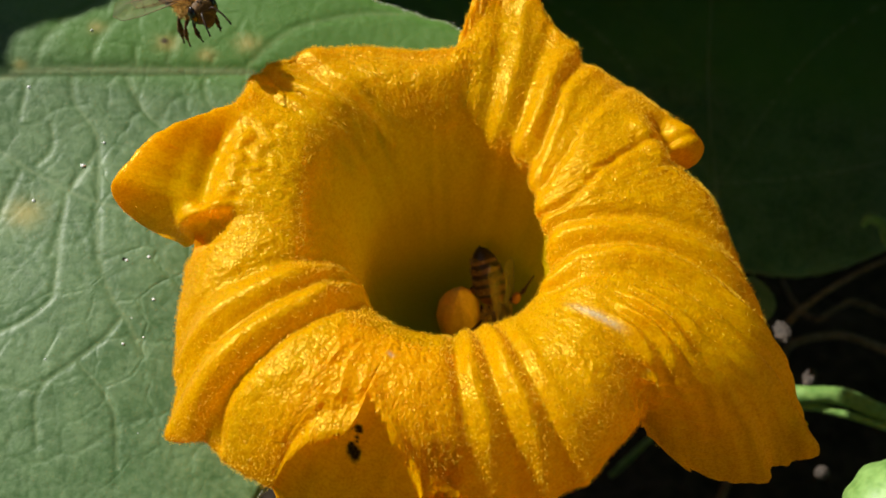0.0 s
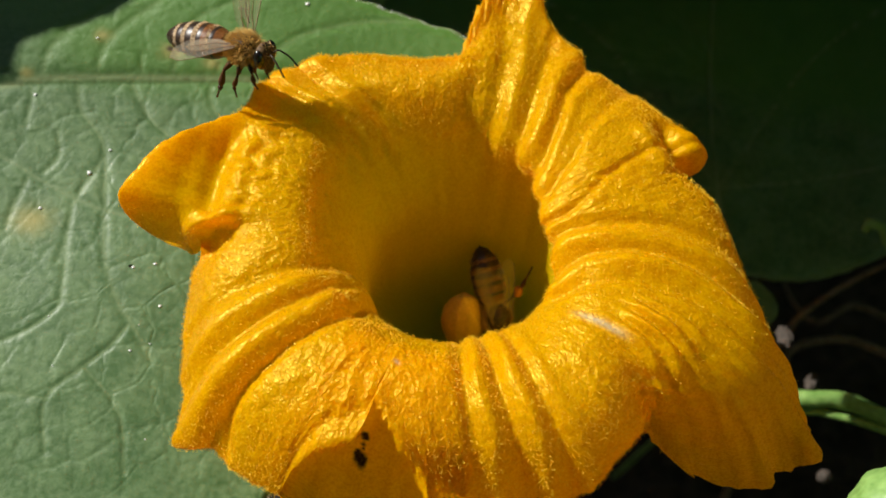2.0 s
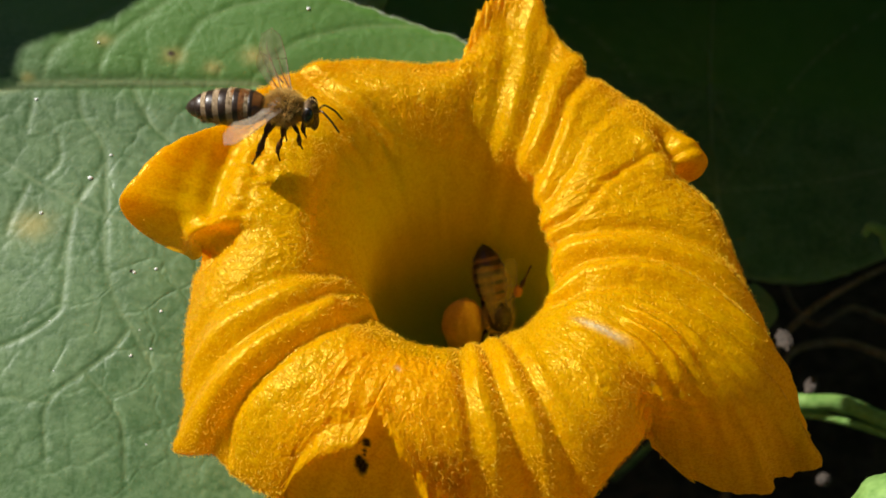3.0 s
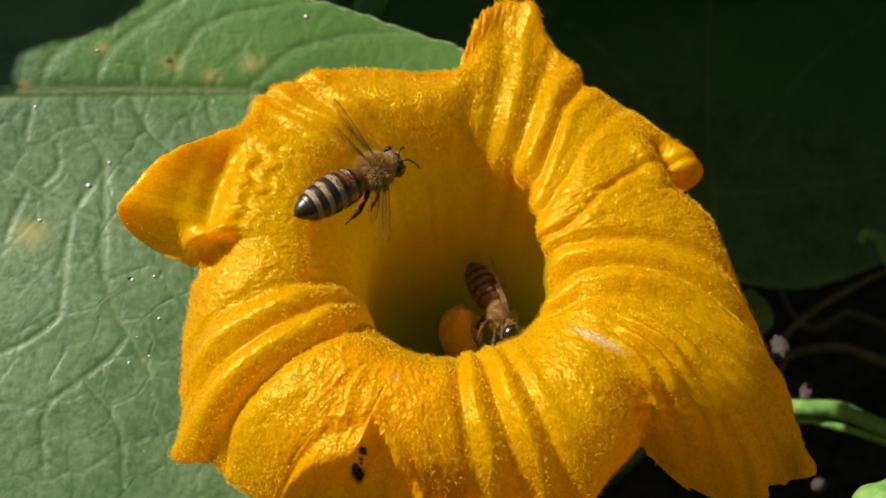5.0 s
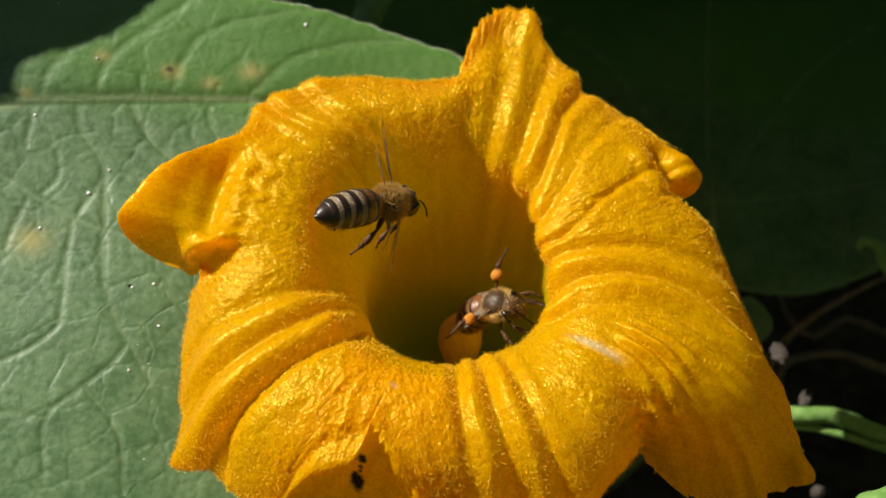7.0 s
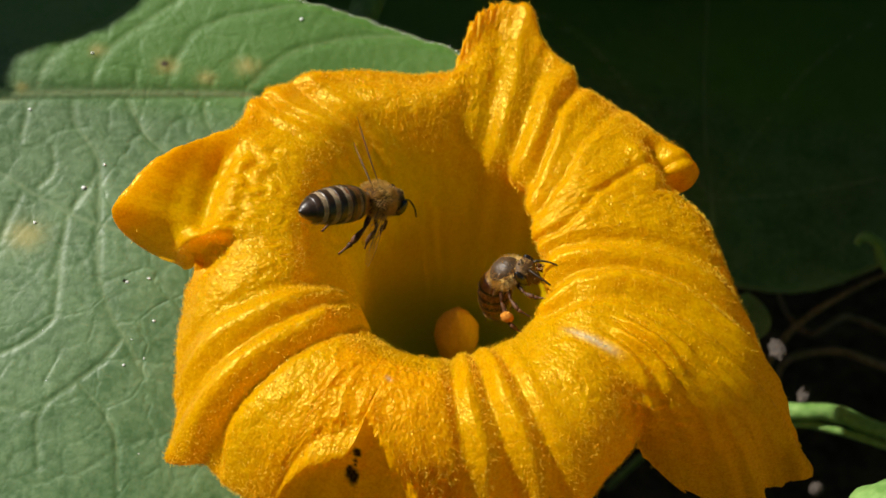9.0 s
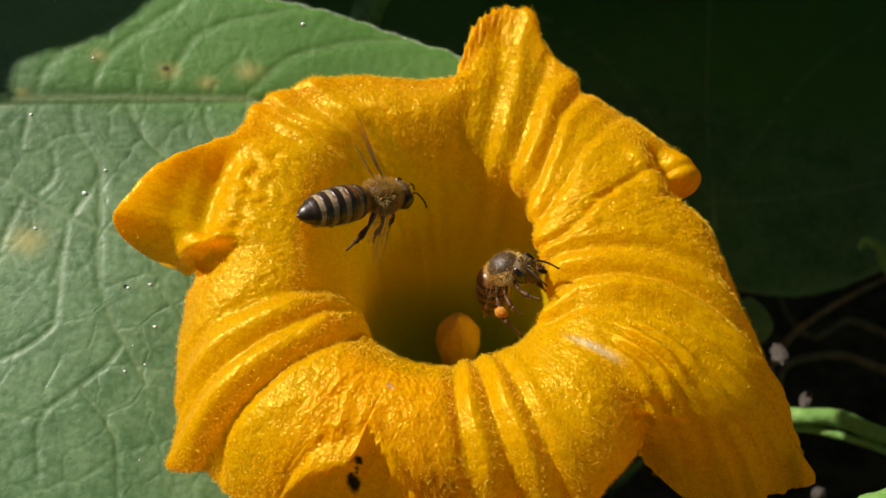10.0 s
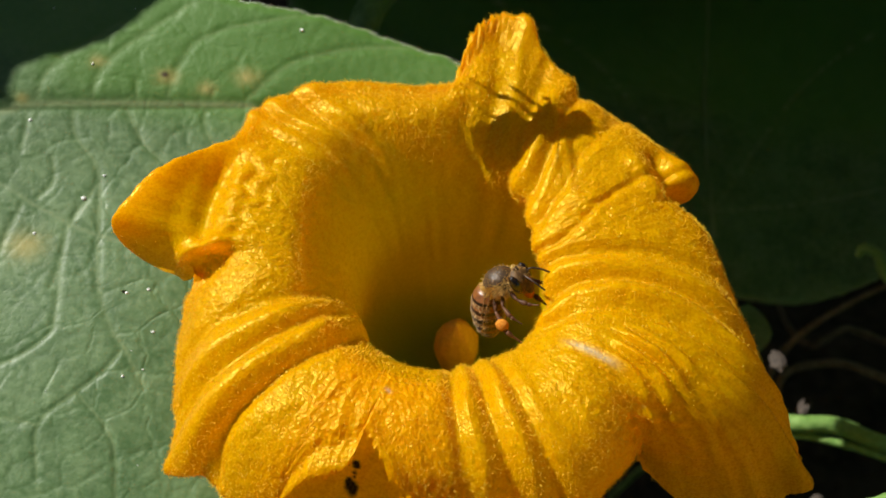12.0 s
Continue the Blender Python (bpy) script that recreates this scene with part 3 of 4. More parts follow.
    m = 80000
    i = np.clip((rng.beta(2.4, 1.5, m) * 0.57 + 0.41) * (len(s) - 1), 0, len(s) - 2).astype(int)
    j = rng.integers(0, n, m)
    keep = (smooth_zone[i, j] < rng.random(m)) & (rng.random(m) < ((tear[j] - 0.55) / 0.45) ** 1.5)
    i, j, m = i[keep], j[keep], int(keep.sum())
    ways = nr[i, j] + rng.normal(0, 0.40, (m, 3))
    hv, hf = club_hairs(grid[i, j] * 0.001, ways, rng.choice([0.22, 0.48], m) * rng.uniform(0.5, 1.1, m) * 0.001, 0.000014)
    tagged(mesh("petal_hair", hv, hf, HAIR, flower, "fine pale yellow hairs on the petals", smooth=False), kind="stuff")
    # stray pollen grains on the wall of the throat
    gi, gj = rng.integers(int(0.42 * len(s)), int(0.60 * len(s)), 70), rng.integers(int(50 / 360 * n), int(175 / 360 * n), 70)
    gv, gf = [], []
    for q, w in zip(grid[gi, gj], nr[gi, gj]):
        bv, bf = ball(q + 0.05 * w, rng.choice([0.05, 0.07, 0.10], 1) * np.ones(3), 5, 6)
        gf.append(bf + 36 * len(gv))
        gv.append(bv)
    tagged(mesh("pollen", np.concatenate(gv) * 0.001, np.concatenate(gf), HAIR, flower, "stray pale pollen grains"), kind="stuff")
    # pistil column with its fused stigma head
    zz = np.linspace(-52, -22.5, 30)
    u = (zz + 52) / 29.5
    rr = np.where(u < 0.55, 1.6 + 0.3 * u, 1.8 + 1.5 * np.sin(np.clip((u - 0.55) / 0.45, 0, 1) * np.pi * 0.80) ** 0.8)
    rr[-7:] *= (0.97, 0.92, 0.84, 0.74, 0.60, 0.38, 0.01)
    w = np.linspace(0, 2 * np.pi, 40, endpoint=False)
    fold = 1 + 0.05 * np.sin(w * 5)[None, :] * np.clip((u - 0.5) * 2, 0, 1)[:, None] + 0.03 * np.sin(w * 11 + u[:, None] * 5) + 0.08 * np.sin(w * 3 + u[:, None] * 40) * np.clip((u - 0.8) * 5, 0, 1)[:, None]
    sv = np.stack([rr[:, None] * fold * np.cos(w) + 1.2 + 0 * u[:, None], rr[:, None] * fold * np.sin(w) + 2.6, zz[:, None] + 0 * w], -1)
    mesh("stamen", sv.reshape(-1, 3) * 0.001, grid_faces(30, 40, True), STAMEN, flower, "blunt orange-yellow stamen column in the throat")
    # closed base, calyx and stalk
    cv, cf = tube(spline([(0, 0, -46), (0, 0.5, -52), (0, 2, -62)], 6) * 0.001, np.linspace(7.2, 2.6, 13) * 0.001, 20)
    mesh("calyx", cv, cf, STEM, flower, "green calyx cup")
    for k in range(5):
        b = math.radians(72 * k + 29)
        q = spline([(6.5 * math.cos(b), 6.5 * math.sin(b), -50), (9 * math.cos(b), 9 * math.sin(b), -44), (11.5 * math.cos(b), 11.5 * math.sin(b), -34)], 5)
        tv, tf = tube(q * 0.001, np.linspace(0.9, 0.15, 11) * 0.001, 6)
        mesh("sepal", tv, tf, STEM, flower)
    tv, tf = tube(spline([(0, 2, -60), (1, 8, -95), (0, 20, -165)], 8) * 0.001, np.linspace(2.6, 3.4, 17) * 0.001, 12)
    mesh("stalk", tv, tf, STEM, flower, "ribbed green flower stalk")
    return flower


squash_flower()


# ---- leaves ----
def leaf_veins(p, lines):
    """Distance in millimetres to the nearest of the vein lines, divided by the vein's width."""
    best = np.full(len(p), 1e9)
    for width, line in lines:
        q = spline([(x, y) for x, y in line], 8)
        for a, b in zip(q[:-1], q[1:]):
            ab = b - a
            t = np.clip(((p - a) @ ab) / (ab @ ab + 1e-12), 0, 1)
            best = np.minimum(best, np.linalg.norm(p - a - t[:, None] * ab, axis=1) / width)
    return best


def squash_leaf(label, m, outline, lines, centre, material_used, rings, sides, relief=1.0, marks=(), stalk=None, wave=1.2, fold=0.0, crease=0.0):
    """A broad squash leaf: a blade with sunken veins and quilted fields between them, thick at the margin, on a stalk."""
    leaf = new("squash_leaf")
    leaf.matrix_basis = m
    tagged(leaf, label, "leaf", group="squash leaves")
    ang = np.arange(sides) * 360 / sides
    (reach,) = round_table(outline, ang)
    reach = np.convolve(np.concatenate([reach[-6:], reach, reach[:6]]), np.ones(13) / 13, "valid") if sides < 1000 else reach
    reach = reach * (1 + 0.002 * np.sin(np.radians(ang) * 60) + 0.002 * np.sin(np.radians(ang) * 97))
    u = np.linspace(0.004, 1, rings)[:, None]
    a = np.radians(ang)[None, :]
    p = np.stack([centre[0] + u * reach * np.cos(a), centre[1] + u * reach * np.sin(a)], -1).reshape(-1, 2)
    p3 = np.concatenate([p, np.zeros((len(p), 1))], 1)
    d = leaf_veins(p, lines)
    vein = np.exp(-d ** 2)
    if crease:
        broad = np.exp(-(1.4 * leaf_veins(p, [q for q in lines if q[0] > 0.5])) ** 2)
        vein = np.maximum(0.9 * broad, 0.30 * np.exp(-(1.5 * d) ** 2))
    # fields between the small veins: each a facet of its own tilt, with a crease round it
    warp = p3 + 1.6 * np.stack([noise_field(p3, 0.22, 31), noise_field(p3, 0.22, 32), 0 * d], -1) + 0.5 * noise_field(p3, 0.8, 33)[:, None]
    gap, facet = np.empty(len(p3)), np.empty(len(p3))
    for k, q in enumerate(warp):
        q = Vector((q[0] / 6.2, q[1] / 6.2, 0.35))
        far, seeds = noise.voronoi(q)
        gap[k] = far[1] - far[0]
        turn = 37.0 * (seeds[0].x * 1.7 + seeds[0].y * 2.3)
        facet[k] = (q.x - seeds[0].x) * math.cos(turn) + (q.y - seeds[0].y) * math.sin(turn)
    quilt = 2.8 * facet * np.clip(gap / 0.25, 0, 1) - 1.5 * np.exp(-(gap / 0.06) ** 2)
    cells = 1 - np.abs(noise_field(p3 + 0.8 * noise_field(p3, 0.4, 9)[:, None], 0.42, 8)) * 2
    z = wave * noise_field(p3, 0.03, 10) + relief * (-0.34 * np.exp(-(d / 1.7) ** 2) + 0.17 * np.exp(-(d / 0.7) ** 2)
                                                     + 0.12 * quilt + 0.07 * cells * np.clip(d - 1, 0, 1)) + fold * (1 - np.exp(-np.clip(p[:, 1], 0, 99) / 2.0))
    edge = np.clip((u - 0.96) / 0.04, 0, 1) + 0 * a
    z -= 0.8 * (edge.reshape(-1)) ** 2
    z -= crease * np.exp(-0.85 * d) * (1 + 0.25 * noise_field(p3, 0.3, 40))
    top = np.concatenate([p, z[:, None]], 1)
    blemish, hole = np.zeros(len(p)), np.zeros(len(p))
    for x, y, r, kind in marks:
        q = np.exp(-(((p[:, 0] - x) / r) ** 2 + ((p[:, 1] - y) / (r * 0.75)) ** 2) * (1 + 0.5 * noise_field(p3, 1.1, x)))
        if kind:
            hole = np.maximum(hole, np.clip(q * 1.6 - 0.3, 0, 1))
        else:
            blemish = np.maximum(blemish, q * 0.8)
    under = top - np.array([0, 0, 0.5])
    v = np.concatenate([top, under]) * 0.001
    f = grid_faces(rings, sides, True)
    k = len(top)
    last = (rings - 1) * sides + np.arange(sides)
    nxt = (rings - 1) * sides + (np.arange(sides) + 1) % sides
    rim = np.stack([last, nxt, nxt + k, last + k], -1)
    rep = lambda q: np.concatenate([q, q])
    fuzz = np.clip((u - 0.985) / 0.015, 0, 1) + 0 * a
    # mask of the painted greener tint, stronger where the blade shows less sheen
    low_sheen = np.clip(0.5 + p[:, 1] / 9 + (p[:, 0] + 12) / 40 + 0.4 * noise_field(p3, 0.10, 44), 0, 1) * 0.7
    mesh("blade", v, np.concatenate([f, f[:, ::-1] + k, rim]), material_used, leaf,
         attributes={"low_sheen": rep(low_sheen), "vein": rep(np.clip(np.maximum(vein * 0.8, fuzz.reshape(-1) * 0.6), 0, 1)), "blemish": rep(blemish), "hole": rep(hole)})
    if fold:
        k0 = rng.integers((rings - 4) * sides, rings * sides, 6000)
        out = top[k0] - np.array([*centre, 0])
        out /= np.linalg.norm(out, axis=1)[:, None]
        hv, hf = spikes(top[k0] * 0.001, out * 0.5 + np.array([0, 0, 0.5]) + rng.normal(0, 0.4, out.shape), rng.uniform(0.15, 0.5, len(k0)) * 0.001, 0.00002)
        tagged(mesh("margin_hair", hv, hf, SPECK, leaf, "white hairs on the leaf margin", smooth=False), kind="stuff")
    if stalk is not None:
        tv, tf = tube(spline(stalk, 8) * 0.001, np.linspace(2.2, 3.2, (len(stalk) - 1) * 8 + 1) * 0.001, 12)
        mesh("stalk", tv, tf, STEM, leaf, "hollow green leaf stalk")
    return leaf, top


def frame_of(origin, x, y, z):
    m = Matrix((x, y, z)).transposed().to_4x4()
    m.translation = origin
    return m


LEAF_POSE = frame_of((-0.0279, 0.0323, 0.1447), (0.998, 0.051, -0.035), (-0.032, 0.910, 0.413), (0.053, -0.411, 0.910))
MAIN_VEINS = [(0.62, [(-110, -2), (-60, -1.2), (-34.5, -0.1), (-32, 0.7), (-22, 0.9), (-10.8, 0.7), (-0.2, 0.4), (2.2, -0.5), (14, -5)]),
              (0.34, [(-29.4, 0.9), (-28.5, 4.7), (-26.1, 7.7), (-23.5, 9.3), (-18, 13)]), (0.36, [(-21.6, 1.0), (-20.9, 5.0), (-18.7, 7.9), (-14.2, 11.5), (-8, 16)]),
              (0.25, [(-15.3, 0.8), (-15.5, 4.1)]), (0.36, [(-11.1, 0.9), (-9.7, 5.8), (-7.1, 9.8), (-2.7, 11.9), (0.1, 12.5), (8, 14)]),
              (0.22, [(-4.8, 0.7), (-4.5, 2.4)]), (0.40, [(-0.2, 0.4), (3.3, 4.0), (6.5, 6.3), (10.3, 7.7), (16.8, 8.9), (28, 9)]),
              (0.24, [(-31.1, 0.4), (-30.8, -2.0), (-31.5, -6)]), (0.34, [(-24.4, 0.2), (-23.9, -3.8), (-21.2, -7.5), (-20.3, -10.8), (-20, -18.6)]),
              (0.36, [(-16.9, 0.1), (-14.4, -4.8), (-11.6, -7.9), (-6, -14)]), (0.32, [(-5.6, 0.3), (-5.8, -1.9), (-5.0, -4.4), (-2, -9)]),
              (0.42, [(-60, 2), (-45, -5), (-33.9, -10.9), (-28.9, -14.2), (-23.4, -17.3), (-19.9, -18.8), (-15.6, -20.0), (-6, -23)]),
              (0.42, [(-20.1, -19.0), (-19.6, -26.3), (-17.6, -32.1), (-15.8, -34.8), (-13, -40)]), (0.28, [(-33.5, -21), (-32.6, -17.8), (-30.8, -13.7)]),
              (0.26, [(-28.7, -13.0), (-26.7, -10.5), (-27, -7)]), (0.28, [(-26, -26), (-25.0, -22.1), (-24.3, -17.5), (-22.1, -13.8), (-20.3, -10.8)]),
              (0.26, [(-36, -38), (-30.1, -35.8), (-26.1, -32.9), (-25.3, -30.6), (-25, -22)]), (0.26, [(-26.4, -52), (-26.6, -45.0), (-21.8, -40.8), (-18.6, -38.2), (-15.8, -34.8)]),
              (0.26, [(-40, -46), (-33, -44), (-26.6, -45)]), (0.26, [(-21.8, -40.8), (-17, -47), (-16, -55)]),
              (0.4, [(-60, 0), (-50, 12), (-40, 24)])]
leaf_main, leaf_top = squash_leaf(
    "large grey-green squash leaf with pale veins and a few yellow spots",
    LEAF_POSE,
    [(0, 30), (14, 34), (22, 46), (28, 59), (32, 59.5), (36, 58), (43.3, 53.6), (52.5, 50.5), (66, 46.9), (75, 46), (95, 50), (120, 62), (150, 80), (180, 95), (210, 90), (240, 75),
     (265, 60), (280, 47), (292, 40.5), (305, 35), (325, 30), (345, 28)],
    MAIN_VEINS, (-16, -27), LEAF, 260, 640, marks=((-11.1, 4.6, 1.5, 0), (-11.4, 4.9, 0.6, 1), (0.3, 4.4, 1.6, 0), (-5.5, 2.8, 1.2, 0), (-21, 7, 1.1, 0), (-31.5, 1.6, 0.9, 0),
                            (-30, -20, 2.5, 0)),
    stalk=[(-88, -10, -1), (-100, -22, -20), (-104, -40, -70), (-100, -50, -120)], fold=0.9, relief=0.30, crease=0.065)


# white specks of dust and dew on the leaf
pick = rng.integers(0, len(leaf_top), 34)
pick = pick[(leaf_top[pick, 0] > -45) & (leaf_top[pick, 0] < 25)]
dv, df = [], []
dews = [(-22.3, -13.2, 0.36), (-28.8, -18.3, 0.26), (-19.5, -10.0, 0.22), (-15.7, -38.8, 0.20), (-30.3, -1.6, 0.26), (-21.5, 6.6, 0.20), (8.1, 11.7, 0.30)]
for q in leaf_top[pick]:
    bv, bf = ball(q + np.array([0, 0, 0.03]), rng.choice([0.10, 0.15, 0.24, 0.36], p=[0.4, 0.3, 0.2, 0.1]) * np.array([1.0, 0.8, 0.4]), 5, 6)
    df.append(bf + 36 * len(dv))
    dv.append(bv)
for x, y, r in dews:
    q = leaf_top[np.argmin(np.hypot(leaf_top[:, 0] - x, leaf_top[:, 1] - y))]
    bv, bf = ball(q + np.array([0, 0, 0.05]), r * np.array([1.0, 0.85, 0.5]), 5, 6, 0.3)
    df.append(bf + 36 * len(dv))
    dv.append(bv)
tagged(mesh("dust", np.concatenate(dv) * 0.001, np.concatenate(df), SPECK, leaf_main, "white specks of dust and dew"), kind="stuff")

FAN = [(0.6, [(0, -30), (0, 0), (4, 45)]), (0.5, [(0, -25), (-20, 5), (-45, 22)]), (0.5, [(0, -25), (22, 4), (46, 20)]),
       (0.5, [(0, -25), (-22, -22), (-48, -16)]), (0.5, [(0, -25), (22, -22), (46, -18)])]
squash_leaf("broad dark green squash leaf in deep shade", frame_of((0.0536, 0.0912, 0.0934), (1, 0, 0), (0, 0.917, 0.399), (0, -0.399, 0.917)),
            [(0, 70), (50, 90), (90, 88), (130, 92), (165, 90), (185, 80), (205, 66), (240, 48), (272, 41), (290, 46), (312, 50), (335, 60)],
            [(0.15, line) for _, line in FAN], (0, 0), LEAF, 90, 240, stalk=[(0, 0, -1), (2, 20, -40), (4, 40, -100)], wave=5)
# an unseen leaf high behind, its outline cut to shade the corner and the background
squash_leaf("large unseen squash leaf that shades the corner and the background", pose(-0.045, 0.155, 0.210),
            [(0, 100), (40, 105), (90, 105), (130, 120), (160, 140), (180, 150), (205, 150), (219, 141), (228, 135), (231.5, 129), (232.4, 127.6), (233.1, 126.0), (233.4, 121.4), (233.9, 119.6), (235.0, 116.2), (236.4, 113.4), (237.8, 110.2), (238.9, 106.6), (240.0, 102.8), (241.0, 99.8), (243, 97), (247, 93),
             (254, 91), (260, 89), (266, 88), (272, 87.5), (290, 91), (312, 107), (335, 100)], FAN, (0, 0), LEAF, 24, 2000, stalk=[(0, -25, -1), (20, -10, -80), (30, 20, -215)], wave=0.4)
# unseen leaves added round and above the flower to block light and darken the background
for place, turn, size in (((0.150, 0.060, 0.175), (4, -58, 8), 78), ((0.085, 0.175, 0.155), (4, -4, 40), 78), ((0.205, -0.095, 0.120), (-10, -20, 60), 80), ((0.080, 0.250, 0.190), (20, -6, 30), 95), ((-0.190, -0.060, 0.060), (0, 20, 80), 80), ((0.245, 0.19, 0.16), (5, -35, 10), 100),
                           ((0.155, 0.010, 0.310), (0, -30, 50), 110), ((0.060, -0.260, 0.350), (-35, 0, 20), 130), ((-0.03, 0.33, 0.2), (30, 0, 0), 110), ((0.110, 0.135, 0.270), (6, -8, 20), 130),
                           ((0.105, -0.020, 0.405), (4, -10, 70), 105), ((-0.15, -0.15, 0.47), (10, -20, 0), 125), ((0.18, -0.13, 0.28), (20, -45, 0), 110), ((0.02, -0.31, 0.30), (60, 0, 0), 140), ((-0.17, -0.24, 0.24), (40, 30, -30), 110)):
    at = pose(*place, *turn)
    foot = [at.inverted() @ Vector((place[0] * k, place[1] * k, h)) * 1000 for k, h in ((1.03, place[2] - 0.05), (1.10, -0.02))]
    squash_leaf("unseen broad green squash leaf added to block sky light", at,
                [(a, size * (1 + 0.12 * math.cos(math.radians(a * 5 + 40)))) for a in range(0, 360, 15)], FAN, (0, 0), LEAF, 40, 160,
                stalk=[(0, 0, -1), tuple(foot[0]), tuple(foot[1])], wave=4)
# an unseen ring of leaves, added to close off the low sky all round
for k in range(14):
    az = radians(k * 25.7 + 8)
    out = Vector((math.cos(az), math.sin(az), 0))
    up, inward = out * 0.34 + Vector((0, 0, 0.94)), -out * 0.94 + Vector((0, 0, 0.34))
    far = 0.50 + 0.05 * math.sin(k * 2.3)
    size = 165 + 20 * math.sin(k * 1.7)
    squash_leaf("unseen broad green squash leaf added to close off the low sky", frame_of(out * far + Vector((0, 0, 0.17)), up.cross(inward), up, inward),
                [(a, size * (1 + 0.10 * math.cos(math.radians(a * 5 + 40 * k)))) for a in range(0, 360, 15)], FAN, (0, 0), LEAF, 24, 120,
                stalk=[(0, -20, -1), (0, -90, -30), (0, -190, -50)], wave=6)


# ---- vine and litter ----
def rod(name, label, category, points, radii, mt, sides=12):
    q = spline(np.array(points, float), 10)
    v, f = tube(q * 0.001, np.interp(np.linspace(0, 1, len(q)), np.linspace(0, 1, len(radii)), radii) * 0.001, sides)
    return tagged(mesh(name, v, f, mt), label, category)


rod("vine_stem", "pale green ribbed vine stem lying in shade", "stem", [(40, 20, 86), (57.7, 14.6, 90), (66, 14, 90), (76, 10, 89.3), (110, 3, 86), (170, -6, 80), (205, -12, -10)], [1.2, 1.5, 1.5, 1.4, 1.5, 1.6, 1.8], STEM)
rod("vine_stem", "thin green vine stem beside the thicker one", "stem", [(48, 12, 84), (58, 13.2, 88.2), (66, 11.8, 88.3), (76, 8, 88), (110, -3, 84), (168, -14, 78), (200, -20, -10)], [0.6, 0.7, 0.7, 0.7, 0.8, 0.9, 1.0], STEM)
rod("vine_stem", "pale green upright stem behind the leaf", "stem", [(-22, 66, -10), (-17, 64, 110), (-13.6, 63, 131), (-9, 74, 134), (6, 100, 128), (20, 120, 90)], [2.6, 2.6, 2.6, 2.6, 2.4, 2.0], STEM)
rod("dead_twig", "thin dark brown dead twig", "twig", [(52, 20, -10), (58, 27, 70), (60, 32.5, 79.3), (64.6, 37.2, 83.3), (73, 42, 86), (84.2, 47, 87.6), (100, 50, 90)], [1.0, 0.8, 0.7, 0.7, 0.6, 0.5, 0.4], TWIG, 8)
rod("dead_twig", "bent grey-brown dead twig among the stems", "twig", [(93.5, 38.1, 66.0), (85.4, 39.1, 68.0), (75.8, 41.4, 70.0), (65.8, 39.0, 70.0), (64.1, 34.6, 64.0), (69.3, 42.6, 40.0)], [0.9, 0.9, 0.8, 0.8, 0.7, 0.6], TWIG, 8)
rod("dead_twig", "crooked dark brown dead twig in shade", "twig", [(98.5, 51.6, 60.0), (90.7, 53.7, 60.0), (82.8, 55.8, 62.0), (75.1, 51.5, 62.0), (72.6, 58.8, 58.0), (73.9, 71.1, 50.0)], [0.8, 0.8, 0.7, 0.7, 0.6, 0.4], TWIG, 8)
rod("tendril", "pale curled tip of a green shoot", "shoot", [(125, 26, -10), (102.6, 27.2, 72.5), (85.5, 34.8, 93.4), (77.5, 38.7, 99.7), (75.6, 41.0, 102.2), (73.3, 42.0, 102.9), (72.2, 41.2, 101.6)], [1.5, 1.5, 1.4, 1.4, 1.0, 0.9, 0.6], STEM)


def lump(name, label, category, place, radii, mt, rough=0.18, seed=1):
    v, f = ball((0, 0, 0), radii, 24, 32, rough, seed=seed)
    ob = mesh(name, v * 0.001, f, mt)
    ob.matrix_basis = pose(*[c * 0.001 for c in place], 20 * seed, 0, 35 * seed)
    return tagged(ob, label, category)


def young_fruit():
    fruit = new("young_squash")
    fruit.matrix_basis = pose(0.0530, -0.0335, 0.1360, 0, 50, 20)
    tagged(fruit, "small bright green young squash on its stalk", "squash")
    v, f = ball((0, 0, 0), (8.6, 7.0, 7.0), 28, 48, 0.02)
    w = np.arctan2(v[:, 2], v[:, 1])
    v[:, 1:] *= (1 + 0.03 * np.cos(w * 10))[:, None]
    mesh("fruit", v * 0.001, f, STEM, fruit)
    tv, tf = tube(spline([(7, 0, 0), (15, 1, -2), (80, 10, -95)], 6) * 0.001, np.linspace(1.4, 2.4, 13) * 0.001, 12)
    mesh("stalk", tv, tf, STEM, fruit)


young_fruit()


def small_leaf(label, place, size, turn):
    """A narrow folded young leaf on a thin stalk."""
    leaf = new("young_leaf")
    leaf.matrix_basis = pose(*[c * 0.001 for c in place], *turn)
    tagged(leaf, label, "leaf")
    u, w = np.linspace(0, 1, 24)[:, None], np.linspace(-1, 1, 13)[None, :]
    half = np.sin(np.pi * u ** 0.8) ** 0.8 * 0.38
    z = 0.25 * np.abs(w) * half + 0.08 * np.sin(u * 3) - 0.15 * u ** 2
    top = np.stack([u + 0 * w, w * half, z], -1).reshape(-1, 3) * size
    v = np.concatenate([top, top - np.array([0, 0, 0.3])]) * 0.001
    f = grid_faces(24, 13)
    zero = np.zeros(len(v))
    mesh("blade", v, np.concatenate([f, f[:, ::-1] + len(top)]), LEAF, leaf, attributes={"low_sheen": zero, "vein": zero, "blemish": zero, "hole": zero})
    tv, tf = tube(spline([(0.5, 0, 0), (-4, 0, -4), (-6, 2, -95)], 6) * 0.001, np.linspace(0.5, 0.8, 13) * 0.001, 8)
    mesh("stalk", tv, tf, STEM, leaf)


